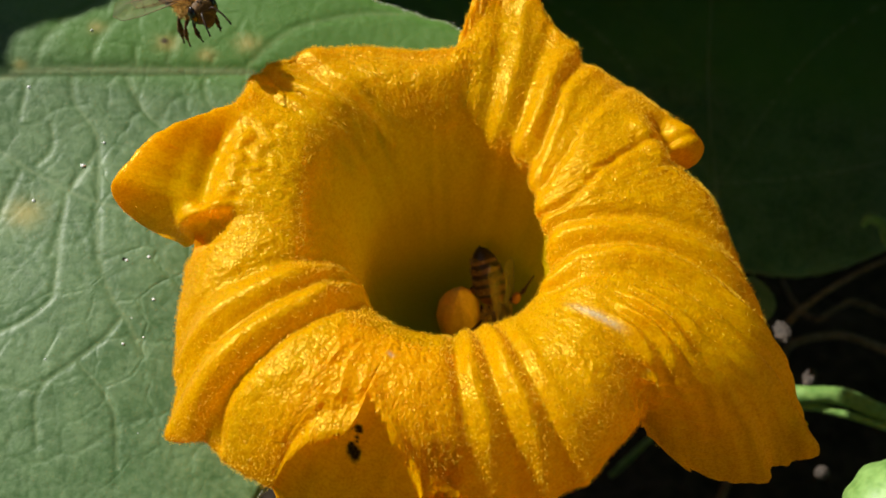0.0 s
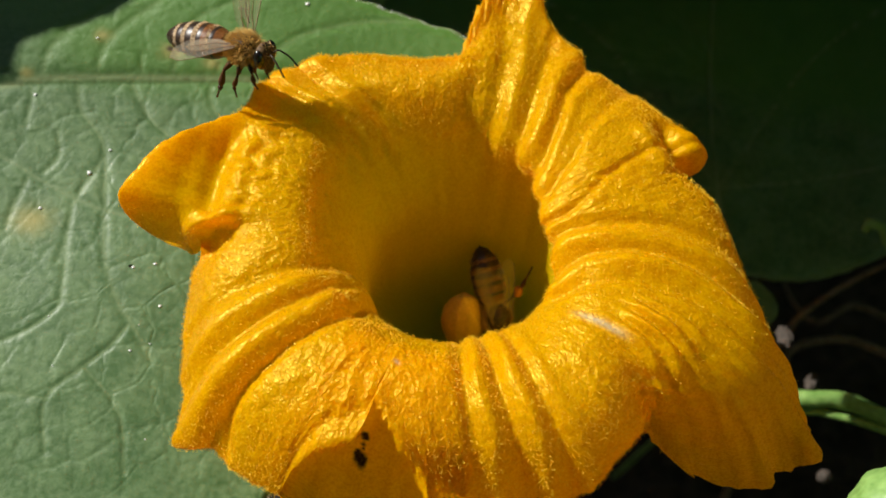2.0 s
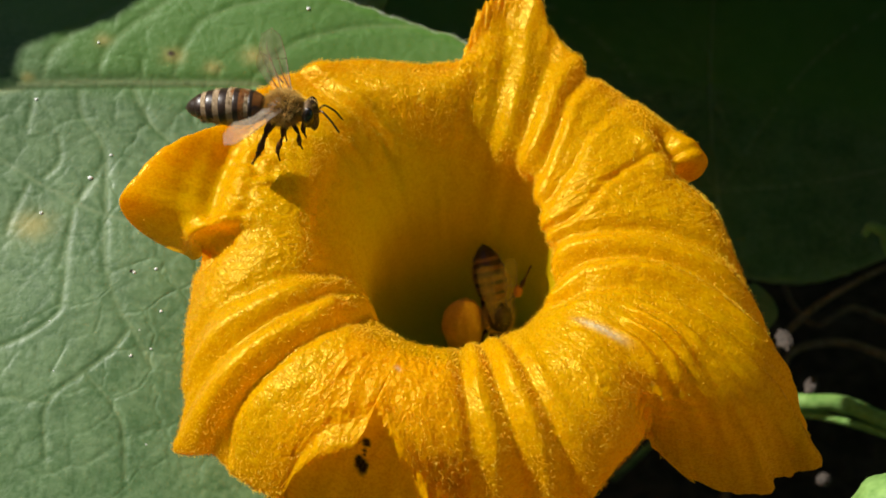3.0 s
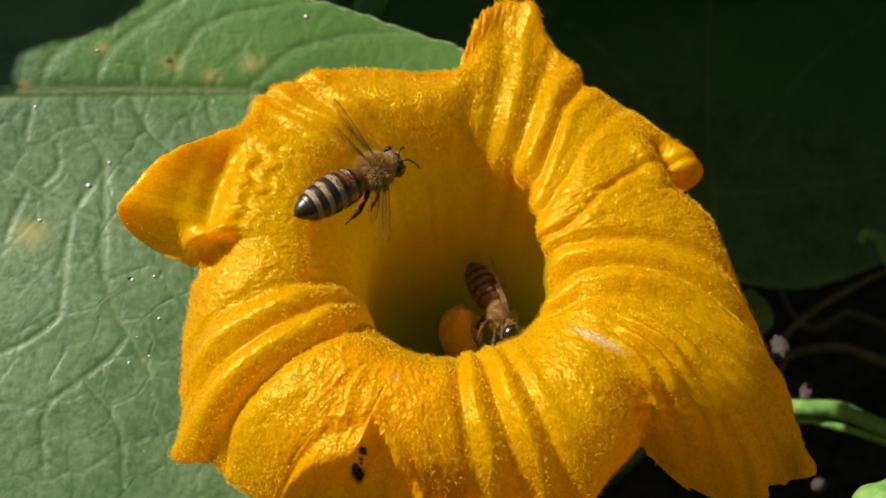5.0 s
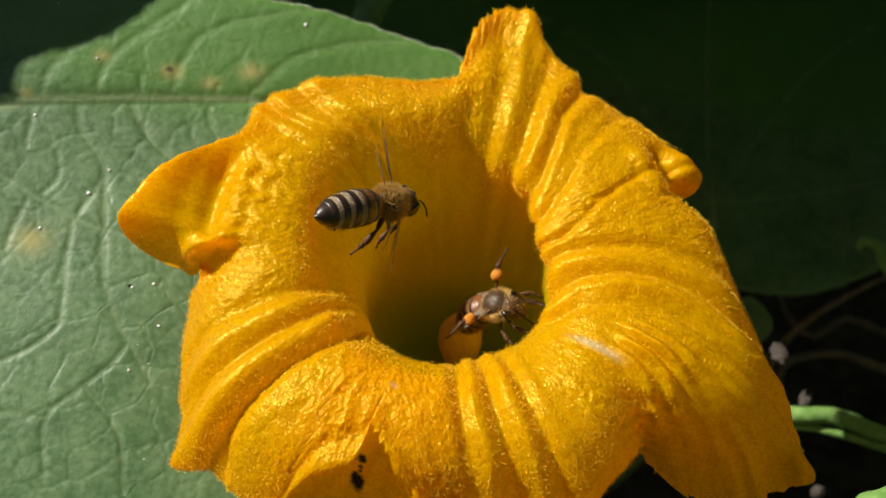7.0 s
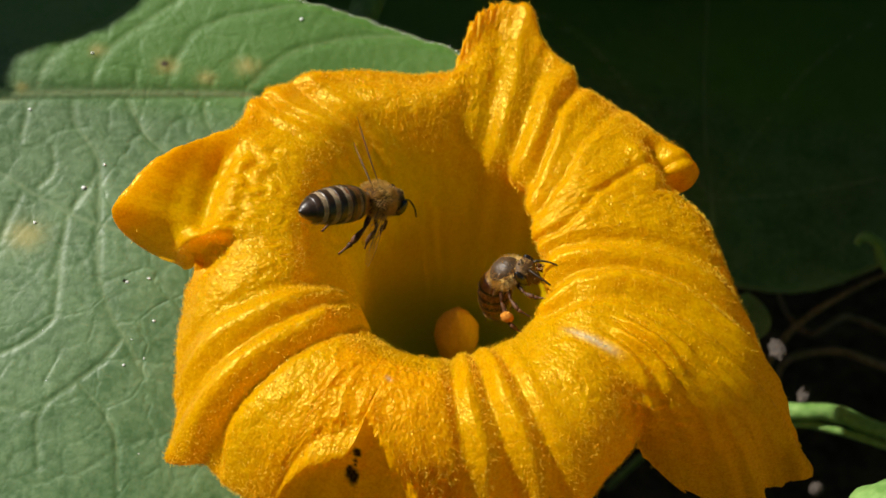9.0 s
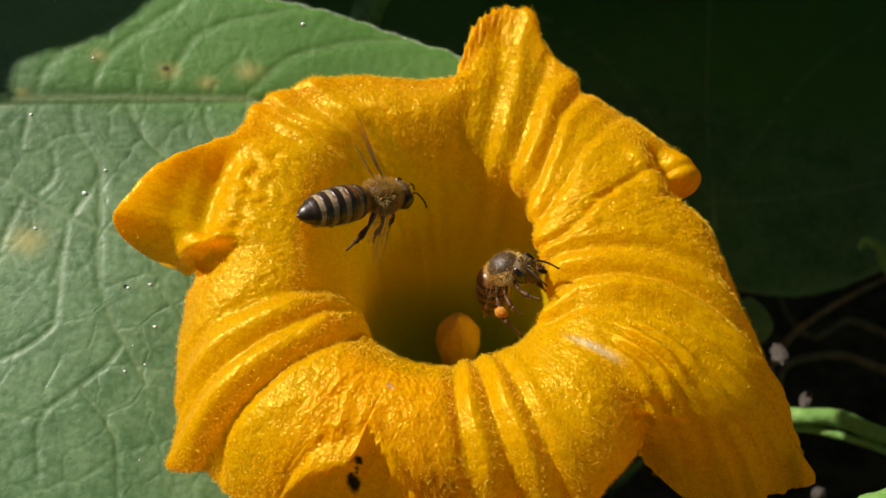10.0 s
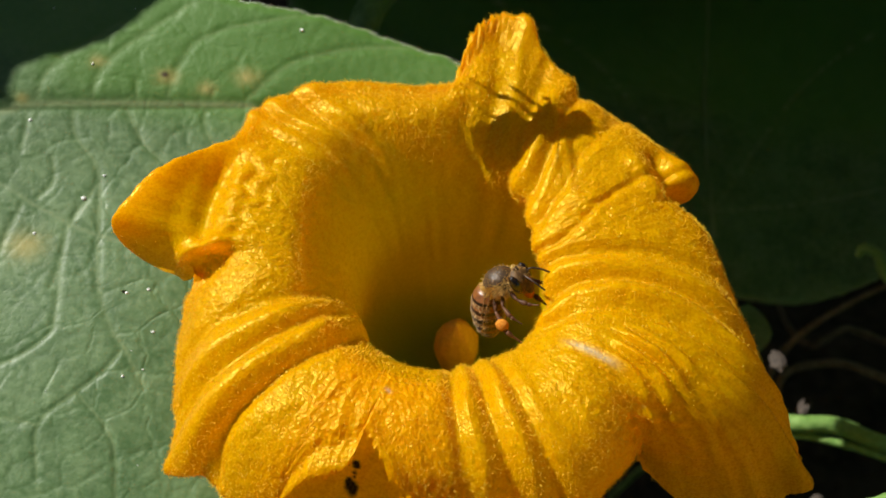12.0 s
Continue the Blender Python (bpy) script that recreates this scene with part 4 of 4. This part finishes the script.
small_leaf("small bright green young leaf behind the petals", (53.4, 31.0, 86.5), 10.8, (10, -16, 75))
lump("dry_petal", "shrivelled grey-brown dry petal caught on the vine", "dry petal", (60.8, 17.0, 91.2), (1.9, 0.7, 1.2), SHADED_DRY, 0.3, 2)
lump("dry_petal", "curled grey dry petal on a twig", "dry petal", (55.3, 20.5, 99.3), (1.9, 0.7, 1.3), SHADED_DRY, 0.3, 3)
lump("snail_shell", "tiny round beige snail shell among the stems", "snail shell", (62.6, 4.4, 82), (1.3, 1.2, 1.3), SHADED_DRY, 0.1, 1)


# ---- bees ----
def bee(label, legs, loads=False, bald=0.10, long=1.0):
    """A honey bee of 14 mm that faces along x, with its back up; its origin is the middle of the thorax."""
    body = new("honey_bee")
    tagged(body, label, "bee", group="honey bees")
    K = 0.00106

    def piece(name, vf, mt, parent, text="", **more):
        return mesh(name, np.asarray(vf[0]) * K, vf[1], mt, parent, text, **more)

    thorax = piece("thorax", ball((0, 0, 0), (2.15, 1.95, 1.8), 18, 28, 0.05), SCUTUM, body, "dark thorax under tawny fur")
    m = 4400 if bald < 0.5 else 3000
    q = rng.normal(0, 1, (m, 3))
    q /= np.linalg.norm(q, axis=1)[:, None]
    q = q[~((q[:, 2] > (0.72 if bald < 0.5 else 0.35)) & (rng.random(m) < bald))]
    ways = q + rng.normal(0, 0.35, q.shape) + np.array([-0.35, 0, 0.1])
    tagged(piece("fur", spikes(q * (2.1, 1.9, 1.75), ways, rng.uniform(0.45, 0.95, len(q)), 0.03), FUR, thorax, "tawny fur", smooth=False), kind="stuff")
    piece("waist", tube([(-1.7, 0, -0.2), (-2.3, 0, -0.35)], [0.8, 0.8], 12), CHITIN, thorax)
    # abdomen: a core and six overlapping plates
    stretch = lambda x: -1.9 - (-1.9 - np.asarray(x)) * long
    xs = stretch(np.linspace(-1.9, -11.3, 40))
    prof = lambda x: np.interp(1.9 + (-x - 1.9) / long, [1.9, 2.4, 3.4, 5.0, 6.6, 8.2, 9.5, 10.6, 11.1, 11.3], [0.6, 1.5, 1.98, 2.2, 2.2, 1.98, 1.62, 1.0, 0.55, 0.12])
    drop = lambda x: -0.2 - 0.010 * (x + 1.9) ** 2
    core = [(x, 0, drop(x)) for x in xs]
    abdomen = piece("abdomen", tube(core, prof(xs) * 0.95, 24), AMBER, body, "banded abdomen")
    cuts = stretch([-2.05, -3.7, -5.4, -7.0, -8.5, -9.8, -11.3])
    for k in range(6):
        a, b = cuts[k] + 0.05, cuts[k + 1] - 0.12
        x = np.linspace(a, b, 13)
        u = np.linspace(0, 1, 13)
        r = prof(x) * (0.985 + 0.045 * u)
        if k == 5:
            r = prof(x) * 1.0
        v, f = tube([(q0, 0, drop(q0)) for q0 in x], r, 28)
        row = np.repeat(np.arange(12), 28)
        if k < 2:
            slot = np.where(row < (1, 4)[k], 0, np.where(row < (9, 8)[k], 1, 2))
        elif k < 5:
            slot = np.where(row < 6, 0, 2)
        else:
            slot = np.full(len(row), 2)
        v[:, 2] *= 0.94
        mesh("tergite", v * K, f, [BAND if bald < 0.5 else SHADED_BAND, AMBER, CHITIN], abdomen, slots=np.concatenate([slot, [2, 2]]))
    m = 1100
    hx = np.concatenate([rng.uniform(c - 0.85, c - 0.05, m // 4) for c in cuts[1:5]])
    hw = rng.uniform(0, 2 * np.pi, len(hx))
    rad = np.stack([0 * hx, np.cos(hw), np.sin(hw) * 0.94], -1)
    hp = np.stack([hx, 0 * hx, drop(hx)], -1) + rad * prof(hx)[:, None]
    tagged(piece("down", spikes(hp, rad * 0.7 + np.array([-1.0, 0, 0]) + rng.normal(0, 0.2, hp.shape), rng.uniform(0.2, 0.45, len(hx)), 0.03), DOWN, abdomen, "pale down", smooth=False), kind="stuff")
    # head
    head = piece("head", ball((2.95, 0, -0.35), (0.95, 1.75, 1.65), 16, 28, 0.03, shape=lambda c: 1 - 0.10 * c), FACE, body, "dark head with a furred face")
    fx = rng.normal(0, 1, (360, 3))
    fx /= np.linalg.norm(fx, axis=1)[:, None]
    fx = fx[np.abs(fx[:, 1]) < 0.6]
    tagged(piece("fur", spikes(fx * (0.93, 1.72, 1.6) + (2.95, 0, -0.35), fx + rng.normal(0, 0.3, fx.shape), rng.uniform(0.2, 0.45, len(fx)), 0.025), FUR, head, smooth=False), kind="stuff")
    for side in (1, -1):
        piece("eye", ball((3.0, 1.38 * side, -0.12), (0.66, 0.52, 1.2), 16, 20), EYE, head, "glossy black compound eye")
        sc = spline([(3.75, 0.32 * side, -0.15), (4.25, 0.6 * side, 0.35), (4.6, 0.85 * side, 0.35)], 4)
        fl = spline([(4.6, 0.85 * side, 0.35), (5.6, 1.25 * side, -0.5), (6.5, 1.5 * side, -1.7)], 6)
        piece("antenna", tube(np.concatenate([sc, fl[1:]]), np.concatenate([np.full(9, 0.10), np.linspace(0.12, 0.11, 12)]), 8), CHITIN, head, "elbowed black antenna")
        piece("mandible", tube([(3.3, 0.35 * side, -1.55), (3.45, 0.25 * side, -2.1), (3.5, 0.05 * side, -2.35)], [0.3, 0.2, 0.08], 8), AMBER, head)
    piece("clypeus", ball((3.45, 0, -1.35), (0.55, 0.85, 1.1), 10, 14, 0.03), FACE, head, "brown wedge-shaped lower face")
    for y, x, z in ((0, 3.35, 1.15), (0.28, 3.1, 1.22), (-0.28, 3.1, 1.22)):
        piece("ocellus", ball((x, y, z), (0.13, 0.13, 0.13), 6, 8), EYE, head)
    # legs: thigh, shin and foot
    limbs = []
    for hip, knee, ankle, toe in legs:
        thick = 0.34 if hip[0] < -0.5 else 0.26
        leg = piece("leg", tube(spline([hip, tuple((np.array(hip) + knee) / 2), knee], 4), np.array([0.2, 0.28, 0.3, 0.32, 0.32, 0.3, 0.26, 0.22, 0.17]) * thick / 0.3, 8), LEG, body, "bristly red-brown leg")
        limbs.append((leg, np.array(hip) * K, np.array(toe) * K))
        piece("tibia", tube(spline([knee, tuple((np.array(knee) * 0.4 + np.array(ankle) * 0.6)), ankle], 4), np.array([0.16, 0.2, 0.26, 0.32, 0.36, 0.38, 0.36, 0.3, 0.2]) * thick / 0.3, 8), LEG, leg)
        mid = np.array(ankle) * 0.6 + np.array(toe) * 0.4
        piece("tarsus", tube(spline([ankle, tuple(mid), toe], 4), np.array([0.24, 0.3, 0.28, 0.2, 0.14, 0.12, 0.12, 0.11, 0.14]) * thick / 0.3, 8), LEG, leg)
        bone = np.array(ankle) - np.array(knee)
        u = rng.random(26)
        w = rng.normal(0, 1, (26, 3))
        tagged(piece("bristle", spikes(np.array(knee) + u[:, None] * bone, w + 0.8 * bone / np.linalg.norm(bone), rng.uniform(0.35, 0.6, 26), 0.02), FUR, leg, smooth=False), kind="stuff")
        if loads and hip[0] < -0.5:
            c = np.array(knee) * 0.35 + np.array(ankle) * 0.65
            piece("pollen_load", ball(c + np.array([0, 0.12 * np.sign(hip[1]), 0]), (0.75, 0.6, 0.85), 12, 16, 0.12), POLLEN, leg, "packed orange pollen load")
    # wings: fore and hind, each side
    wings = []
    for side in (1, -1):
        for name, span, chord, at in (("forewing", 8.3, 2.8, (0.5, 1.25 * side, 1.2)), ("hindwing", 5.6, 1.8, (-0.5, 1.25 * side, 1.05))):
            u = np.linspace(0, 1, 25)
            front = np.interp(u, [0, 0.1, 0.6, 0.9, 1], [0.15, 0.25, 0.35, 0.1, -0.8]) * 1.0
            rear = np.interp(u, [0, 0.1, 0.3, 0.7, 0.92, 1], [-0.2, -0.5, -chord * 0.7, -chord, -chord * 0.75, -0.85])
            w = np.linspace(0, 1, 7)
            yy = front[:, None] * (1 - w) + rear[:, None] * w
            zz = 0.10 * np.sin(w * 9)[None, :] * np.sin(u * np.pi)[:, None] + 0.12 * np.sin(u * 2)[:, None]
            v = np.stack([u[:, None] * span + 0 * w, yy * side, zz], -1).reshape(-1, 3)
            wing = piece(name, (v, grid_faces(25, 7)), MEMBRANE, body, "clear smoky wing membrane")
            grid = v.reshape(25, 7, 3)
            nerves = [grid[:, 0], grid[:18, 2], grid[4:20, 4]] if name == "forewing" else [grid[:, 0], grid[2:16, 3]]
            for g in nerves:
                piece("wing_nerve", tube(g + np.array([0, 0, 0.02]), np.linspace(0.07, 0.025, len(g)), 6), VEIN, wing)
            piece("wing_nerve", tube(grid[13, :5] + np.array([0, 0, 0.02]), 0.035, 6), VEIN, wing)
            wings.append((wing, side, np.array(at) * K, name == "hindwing"))
    return body, wings, limbs, abdomen


def leg_pose(hip, toe, way):
    """A leg swung about its hip so that it points along way."""
    h = Vector(hip)
    turn = (Vector(toe) - h).rotation_difference(Vector(way))
    return Matrix.Translation(h) @ turn.to_matrix().to_4x4() @ Matrix.Translation(-h)


def wing_pose(at, side, hind, yaw, lift, twist=0):
    """Wing on its hinge: yaw is the angle of its length from straight ahead, lift the angle towards the back."""
    y, e = radians(yaw + (12 if hind else 0)), radians(lift)
    x = Vector((math.cos(y) * math.cos(e), side * math.sin(y) * math.cos(e), math.sin(e)))
    chord = Vector((math.sin(y), -side * math.cos(y), 0))
    chord = (chord - x * chord.dot(x)).normalized() * side
    chord = (chord * math.cos(radians(twist)) + x.cross(chord) * math.sin(radians(twist)) * side).normalized()
    z = x.cross(chord)
    m = Matrix((x, chord, z)).transposed().to_4x4()
    m.translation = at
    return m


def wing_along(at, side, hind, way):
    """A folded wing that lies along the abdomen."""
    x = (Vector(way).normalized() + Vector((0, side * (0.14 if hind else 0.24), 0.16))).normalized()
    chord = Vector((0, 1, 0)) - x * x.y
    chord.normalize()
    m = Matrix((x, chord, x.cross(chord))).transposed().to_4x4()
    m.translation = at
    return m


WAIST = Vector((-0.0020, 0, -0.0003))
HANGING = [((1.1, 0.8 * s, -1.4), (1.9, 1.5 * s, -2.3), (1.9, 1.4 * s, -3.6), (2.3, 1.3 * s, -4.4)) for s in (1, -1)]
HANGING += [((0.0, 1.0 * s, -1.5), (0.1, 2.0 * s, -2.7), (-0.5, 2.2 * s, -4.3), (-0.2, 2.3 * s, -5.6)) for s in (1, -1)]
HANGING += [((-1.0, 1.0 * s, -1.4), (-1.9, 1.9 * s, -2.5), (-2.6, 2.0 * s, -4.8), (-3.5, 1.9 * s, -6.6)) for s in (1, -1)]
GRIPPING = [((1.1, 0.8 * s, -1.3), (2.4, 1.9 * s, -1.9), (3.6, 2.1 * s, -2.7), (4.9, 2.0 * s, -3.2)) for s in (1, -1)]
GRIPPING += [((0.0, 1.1 * s, -1.4), (0.6, 2.7 * s, -1.9), (1.6, 3.6 * s, -3.0), (2.6, 3.7 * s, -4.2)) for s in (1, -1)]
GRIPPING += [((-1.0, 1.1 * s, -1.3), (-1.9, 2.6 * s, -1.9), (-2.9, 4.2 * s, -4.0), (-3.2, 4.8 * s, -6.9)) for s in (1, -1)]

bee_a, wings_a, _, _ = bee("hovering honey bee with banded abdomen above the flower", HANGING)
bee_b, wings_b, legs_b, abdomen_b = bee("honey bee with orange pollen loads climbing in the flower throat", GRIPPING, True, 0.97, 0.84)


# ---- movement ----
def motions():
    walk(bee_a, [
        (0, aim((-0.0323, 0.0268, 0.1623), (0.586, -0.782, 0.211), (-0.215, 0.101, 0.971))),
        (0.5, aim((-0.0346, 0.0233, 0.1622), (0.660, -0.745, 0.060), (-0.080, 0.020, 0.990))),
        (1, aim((-0.0348, 0.0208, 0.1605), (0.801, -0.568, 0.187), (-0.259, 0.119, 0.958))),
        (1.5, aim((-0.0308, 0.0180, 0.1591), (0.929, -0.363, 0.071), (-0.137, 0.105, 0.985))),
        (2, aim((-0.0256, 0.0196, 0.1620), (0.890, -0.444, 0.101), (-0.097, 0.240, 0.966))),
        (2.5, aim((-0.0212, 0.0172, 0.1614), (0.908, -0.414, 0.062), (-0.076, 0.210, 0.975))),
        (3, aim((-0.0197, 0.0088, 0.1628), (0.995, -0.090, -0.033), (-0.040, 0.261, 0.964))),
        (3.2, aim((-0.0168, 0.0055, 0.1602), (0.967, 0.098, -0.234), (0.120, 0.178, 0.977))),
        (4, aim((-0.0126, 0.0054, 0.1586), (0.868, 0.369, -0.110), (0.120, -0.069, 0.959))),
        (4.8, aim((-0.0085, 0.0053, 0.1569), (0.769, 0.640, 0.015), (0.120, -0.315, 0.942))),
        (5, aim((-0.0086, 0.0053, 0.1571), (0.733, 0.666, -0.142), (0.259, -0.228, 0.939))),
        (5.5, aim((-0.0083, 0.0053, 0.1568), (0.692, 0.687, -0.222), (0.322, -0.161, 0.933))),
        (6, aim((-0.0078, 0.0048, 0.1567), (0.805, 0.576, -0.146), (0.227, -0.244, 0.943))),
        (6.5, aim((-0.0070, 0.0045, 0.1553), (0.677, 0.635, -0.372), (0.367, 0.004, 0.930))),
        (7, aim((-0.0066, 0.0037, 0.1547), (0.657, 0.567, -0.496), (0.455, 0.080, 0.887))),
        (8, aim((-0.0071, 0.0033, 0.1547), (0.667, 0.549, -0.503), (0.435, 0.116, 0.892))),
        (9, aim((-0.0076, 0.0030, 0.1546), (0.677, 0.530, -0.510), (0.414, 0.153, 0.897))),
        (9.5, aim((-0.0070, 0.0040, 0.1554), (0.776, 0.498, -0.388), (0.303, 0.075, 0.950))),
        (10, aim((-0.0072, 0.0042, 0.1552), (0.768, 0.523, -0.369), (0.312, 0.029, 0.950))),
        (10.5, aim((-0.0077, 0.0048, 0.1568), (0.704, 0.700, -0.122), (0.169, -0.136, 0.976))),
        (10.8, aim((-0.0084, 0.0036, 0.1585), (0.666, 0.739, 0.096), (-0.099, -0.167, 0.981))),
        (11, aim((-0.0081, 0.0098, 0.1574), (0.434, 0.892, -0.123), (-0.144, 0.099, 0.985))),
        (11.2, aim((-0.0085, 0.0176, 0.1587), (0.383, 0.924, 0.009), (0.187, -0.190, 0.964))),
        (11.5, aim((-0.0160, 0.0275, 0.1685), (0.403, 0.779, 0.480), (0.059, -0.545, 0.836))),
        (11.6, aim((-0.0166, 0.0294, 0.1716), (0.371, 0.789, 0.490), (0.054, -0.545, 0.836))),
        (12, aim((-0.0070, 0.0286, 0.1767), (0.966, 0.196, 0.169), (-0.088, -0.366, 0.926))),
    ])
    walk(bee_b, [
        (0, aim((0.0078, 0.0060, 0.1222), (0.168, -0.599, -0.783), (0.779, -0.407, 0.478))),
        (1, aim((0.0072, 0.0061, 0.1226), (0.235, -0.592, -0.771), (0.663, -0.483, 0.572))),
        (2, aim((0.0072, 0.0061, 0.1235), (0.201, -0.594, -0.779), (0.453, -0.648, 0.612))),
        (2.5, aim((0.0070, 0.0067, 0.1237), (0.167, -0.600, -0.782), (0.370, -0.697, 0.614))),
        (3.2, aim((0.0074, 0.0065, 0.1243), (0.204, -0.650, -0.732), (0.514, -0.565, 0.645))),
        (4, aim((0.0079, 0.0053, 0.1251), (0.339, -0.772, -0.538), (0.799, -0.065, 0.597))),
        (4.8, aim((0.0080, 0.0049, 0.1278), (0.414, -0.899, -0.144), (0.861, 0.335, 0.383))),
        (5, aim((0.0082, 0.0049, 0.1279), (0.449, -0.892, -0.058), (0.821, 0.385, 0.422))),
        (5.5, aim((0.0081, 0.0045, 0.1287), (0.372, -0.851, 0.370), (0.575, 0.525, 0.628))),
        (6, aim((0.0075, 0.0044, 0.1315), (0.480, -0.716, 0.506), (-0.095, 0.531, 0.842))),
        (6.5, aim((0.0074, 0.0040, 0.1326), (0.552, -0.645, 0.529), (-0.376, 0.374, 0.848))),
        (7, aim((0.0073, 0.0038, 0.1339), (0.615, -0.527, 0.587), (-0.664, 0.055, 0.745))),
        (8, aim((0.0073, 0.0010, 0.1402), (0.663, -0.412, 0.626), (-0.683, 0.011, 0.730))),
        (9, aim((0.0085, -0.0006, 0.1450), (0.697, -0.367, 0.617), (-0.580, 0.218, 0.785))),
        (9.5, aim((0.0093, -0.0010, 0.1473), (0.735, -0.356, 0.577), (-0.534, 0.220, 0.816))),
        (10, aim((0.0080, -0.0006, 0.1472), (0.708, -0.440, 0.553), (-0.481, 0.274, 0.833))),
        (10.5, aim((0.0087, -0.0002, 0.1472), (0.689, -0.540, 0.484), (-0.295, 0.400, 0.867))),
        (11, aim((0.0082, -0.0003, 0.1460), (0.738, -0.352, 0.576), (-0.454, 0.373, 0.809))),
        (11.5, aim((0.0075, -0.0005, 0.1432), (0.670, -0.185, 0.719), (-0.679, 0.238, 0.694))),
        (12, aim((0.0077, -0.0002, 0.1450), (0.740, -0.271, 0.615), (-0.516, 0.357, 0.778))),
    ])
    # beating wings of the hovering bee: seconds, sweep and lift in degrees
    beat = [(0, 100, 5, 5), (0.5, 95, 55, 50), (1.0, 80, 8, 6), (1.5, 100, 45, 10), (2.0, 98, 54, -4), (2.5, 128, 42, -6), (3.0, 112, 40, -25), (3.2, 114, 35, -40), (4.0, 110, 25, -50), (4.8, 104, 30, -50), (5.0, 104, 28, -45), (5.5, 104, 32, -52), (6.0, 102, 34, -55), (6.5, 96, 40, -58), (7.0, 94, 40, -58), (8.0, 98, 30, -60), (9.0, 104, 36, -66), (9.5, 104, 38, -62), (10.0, 106, 36, -60), (10.5, 110, 30, -50), (10.8, 112, 22, -40), (11.0, 110, 18, -20), (11.2, 100, 16, 8), (12.0, 100, 20, 20)]
    for wing, side, at, hind in wings_a:
        walk(wing, [(t, wing_pose(at, side, hind, yaw if side > 0 else yaw + np.interp(t, (1.5, 2, 2.5, 3, 3.2, 4), (0, 36, 14, 30, 28, 0)), lift if side > 0 else extra, np.interp(t, (1.2, 2, 2.5, 3.0, 3.2), (50, 16, 44, 8, 34)))) for t, yaw, lift, extra in beat])
    # the bee in the throat bends its abdomen: seconds and the way it points
    curl = [(0, (-1.03, 0.04, -0.06)), (2.5, (-1.01, 0.04, -0.11)), (3.2, (-1.03, 0.02, -0.04)), (4, (-0.89, -0.03, -0.10)), (5, (-0.99, 0.04, 0.10)), (5.5, (-0.98, -0.03, -0.02)), (6, (-1.00, -0.05, -0.23)), (7, (-0.93, -0.31, -0.30)), (8, (-0.78, -0.20, -0.45)), (9, (-0.60, -0.08, -0.75)), (9.5, (-0.52, -0.08, -0.82)), (10.5, (-0.56, -0.05, -0.80)), (11, (-0.66, -0.05, -0.72)), (12, (-0.55, -0.05, -0.82))]
    walk(abdomen_b, [(t, leg_pose(WAIST, WAIST + Vector((-1, 0, 0)), way)) for t, way in curl])
    for wing, side, at, hind in wings_b:
        walk(wing, [(t, wing_along(at, side, hind, way)) for t, way in curl])
    # its loaded hind leg
    raised = [(0, (-0.32, 0.34, 0.45)), (2, (-0.49, 0.56, 0.26)), (2.5, (-0.62, 0.60, 0.29)), (3.2, (-0.60, 0.49, 0.42)), (4, (-0.75, -0.07, 0.61)), (4.8, (-0.62, -0.75, 0.47)), (5, (-0.54, -0.77, 0.53)), (5.5, (-0.17, -0.58, 0.85)), (6, (-0.18, 0.31, 0.94)), (6.5, (-0.08, 0.62, 0.79)), (7, (0.04, 0.89, 0.46)), (8, (0.05, 0.55, -0.70)), (9, (0.38, 0.25, -0.86)), (9.5, (0.30, 0.22, -0.90)), (10.5, (0.42, 0.20, -0.86)), (11.5, (0.52, 0.20, -0.82)), (12, (0.48, 0.22, -0.84))]
    limb, hip, toe = legs_b[4]
    walk(limb, [(t, leg_pose(hip, toe, way)) for t, way in raised])
    tucked = [(0, (-0.20, 0.39, -0.39)), (4, (-0.09, 0.47, -0.38)), (5, (0.12, 0.63, -0.46)), (6, (-0.35, -0.22, -0.66)), (7, (-0.27, -0.61, 0.41)), (9, (0.20, -0.45, -0.85)), (12, (0.35, -0.40, -0.82))]
    limb, hip, toe = legs_b[5]
    walk(limb, [(t, leg_pose(hip, toe, way)) for t, way in tucked])


motions()
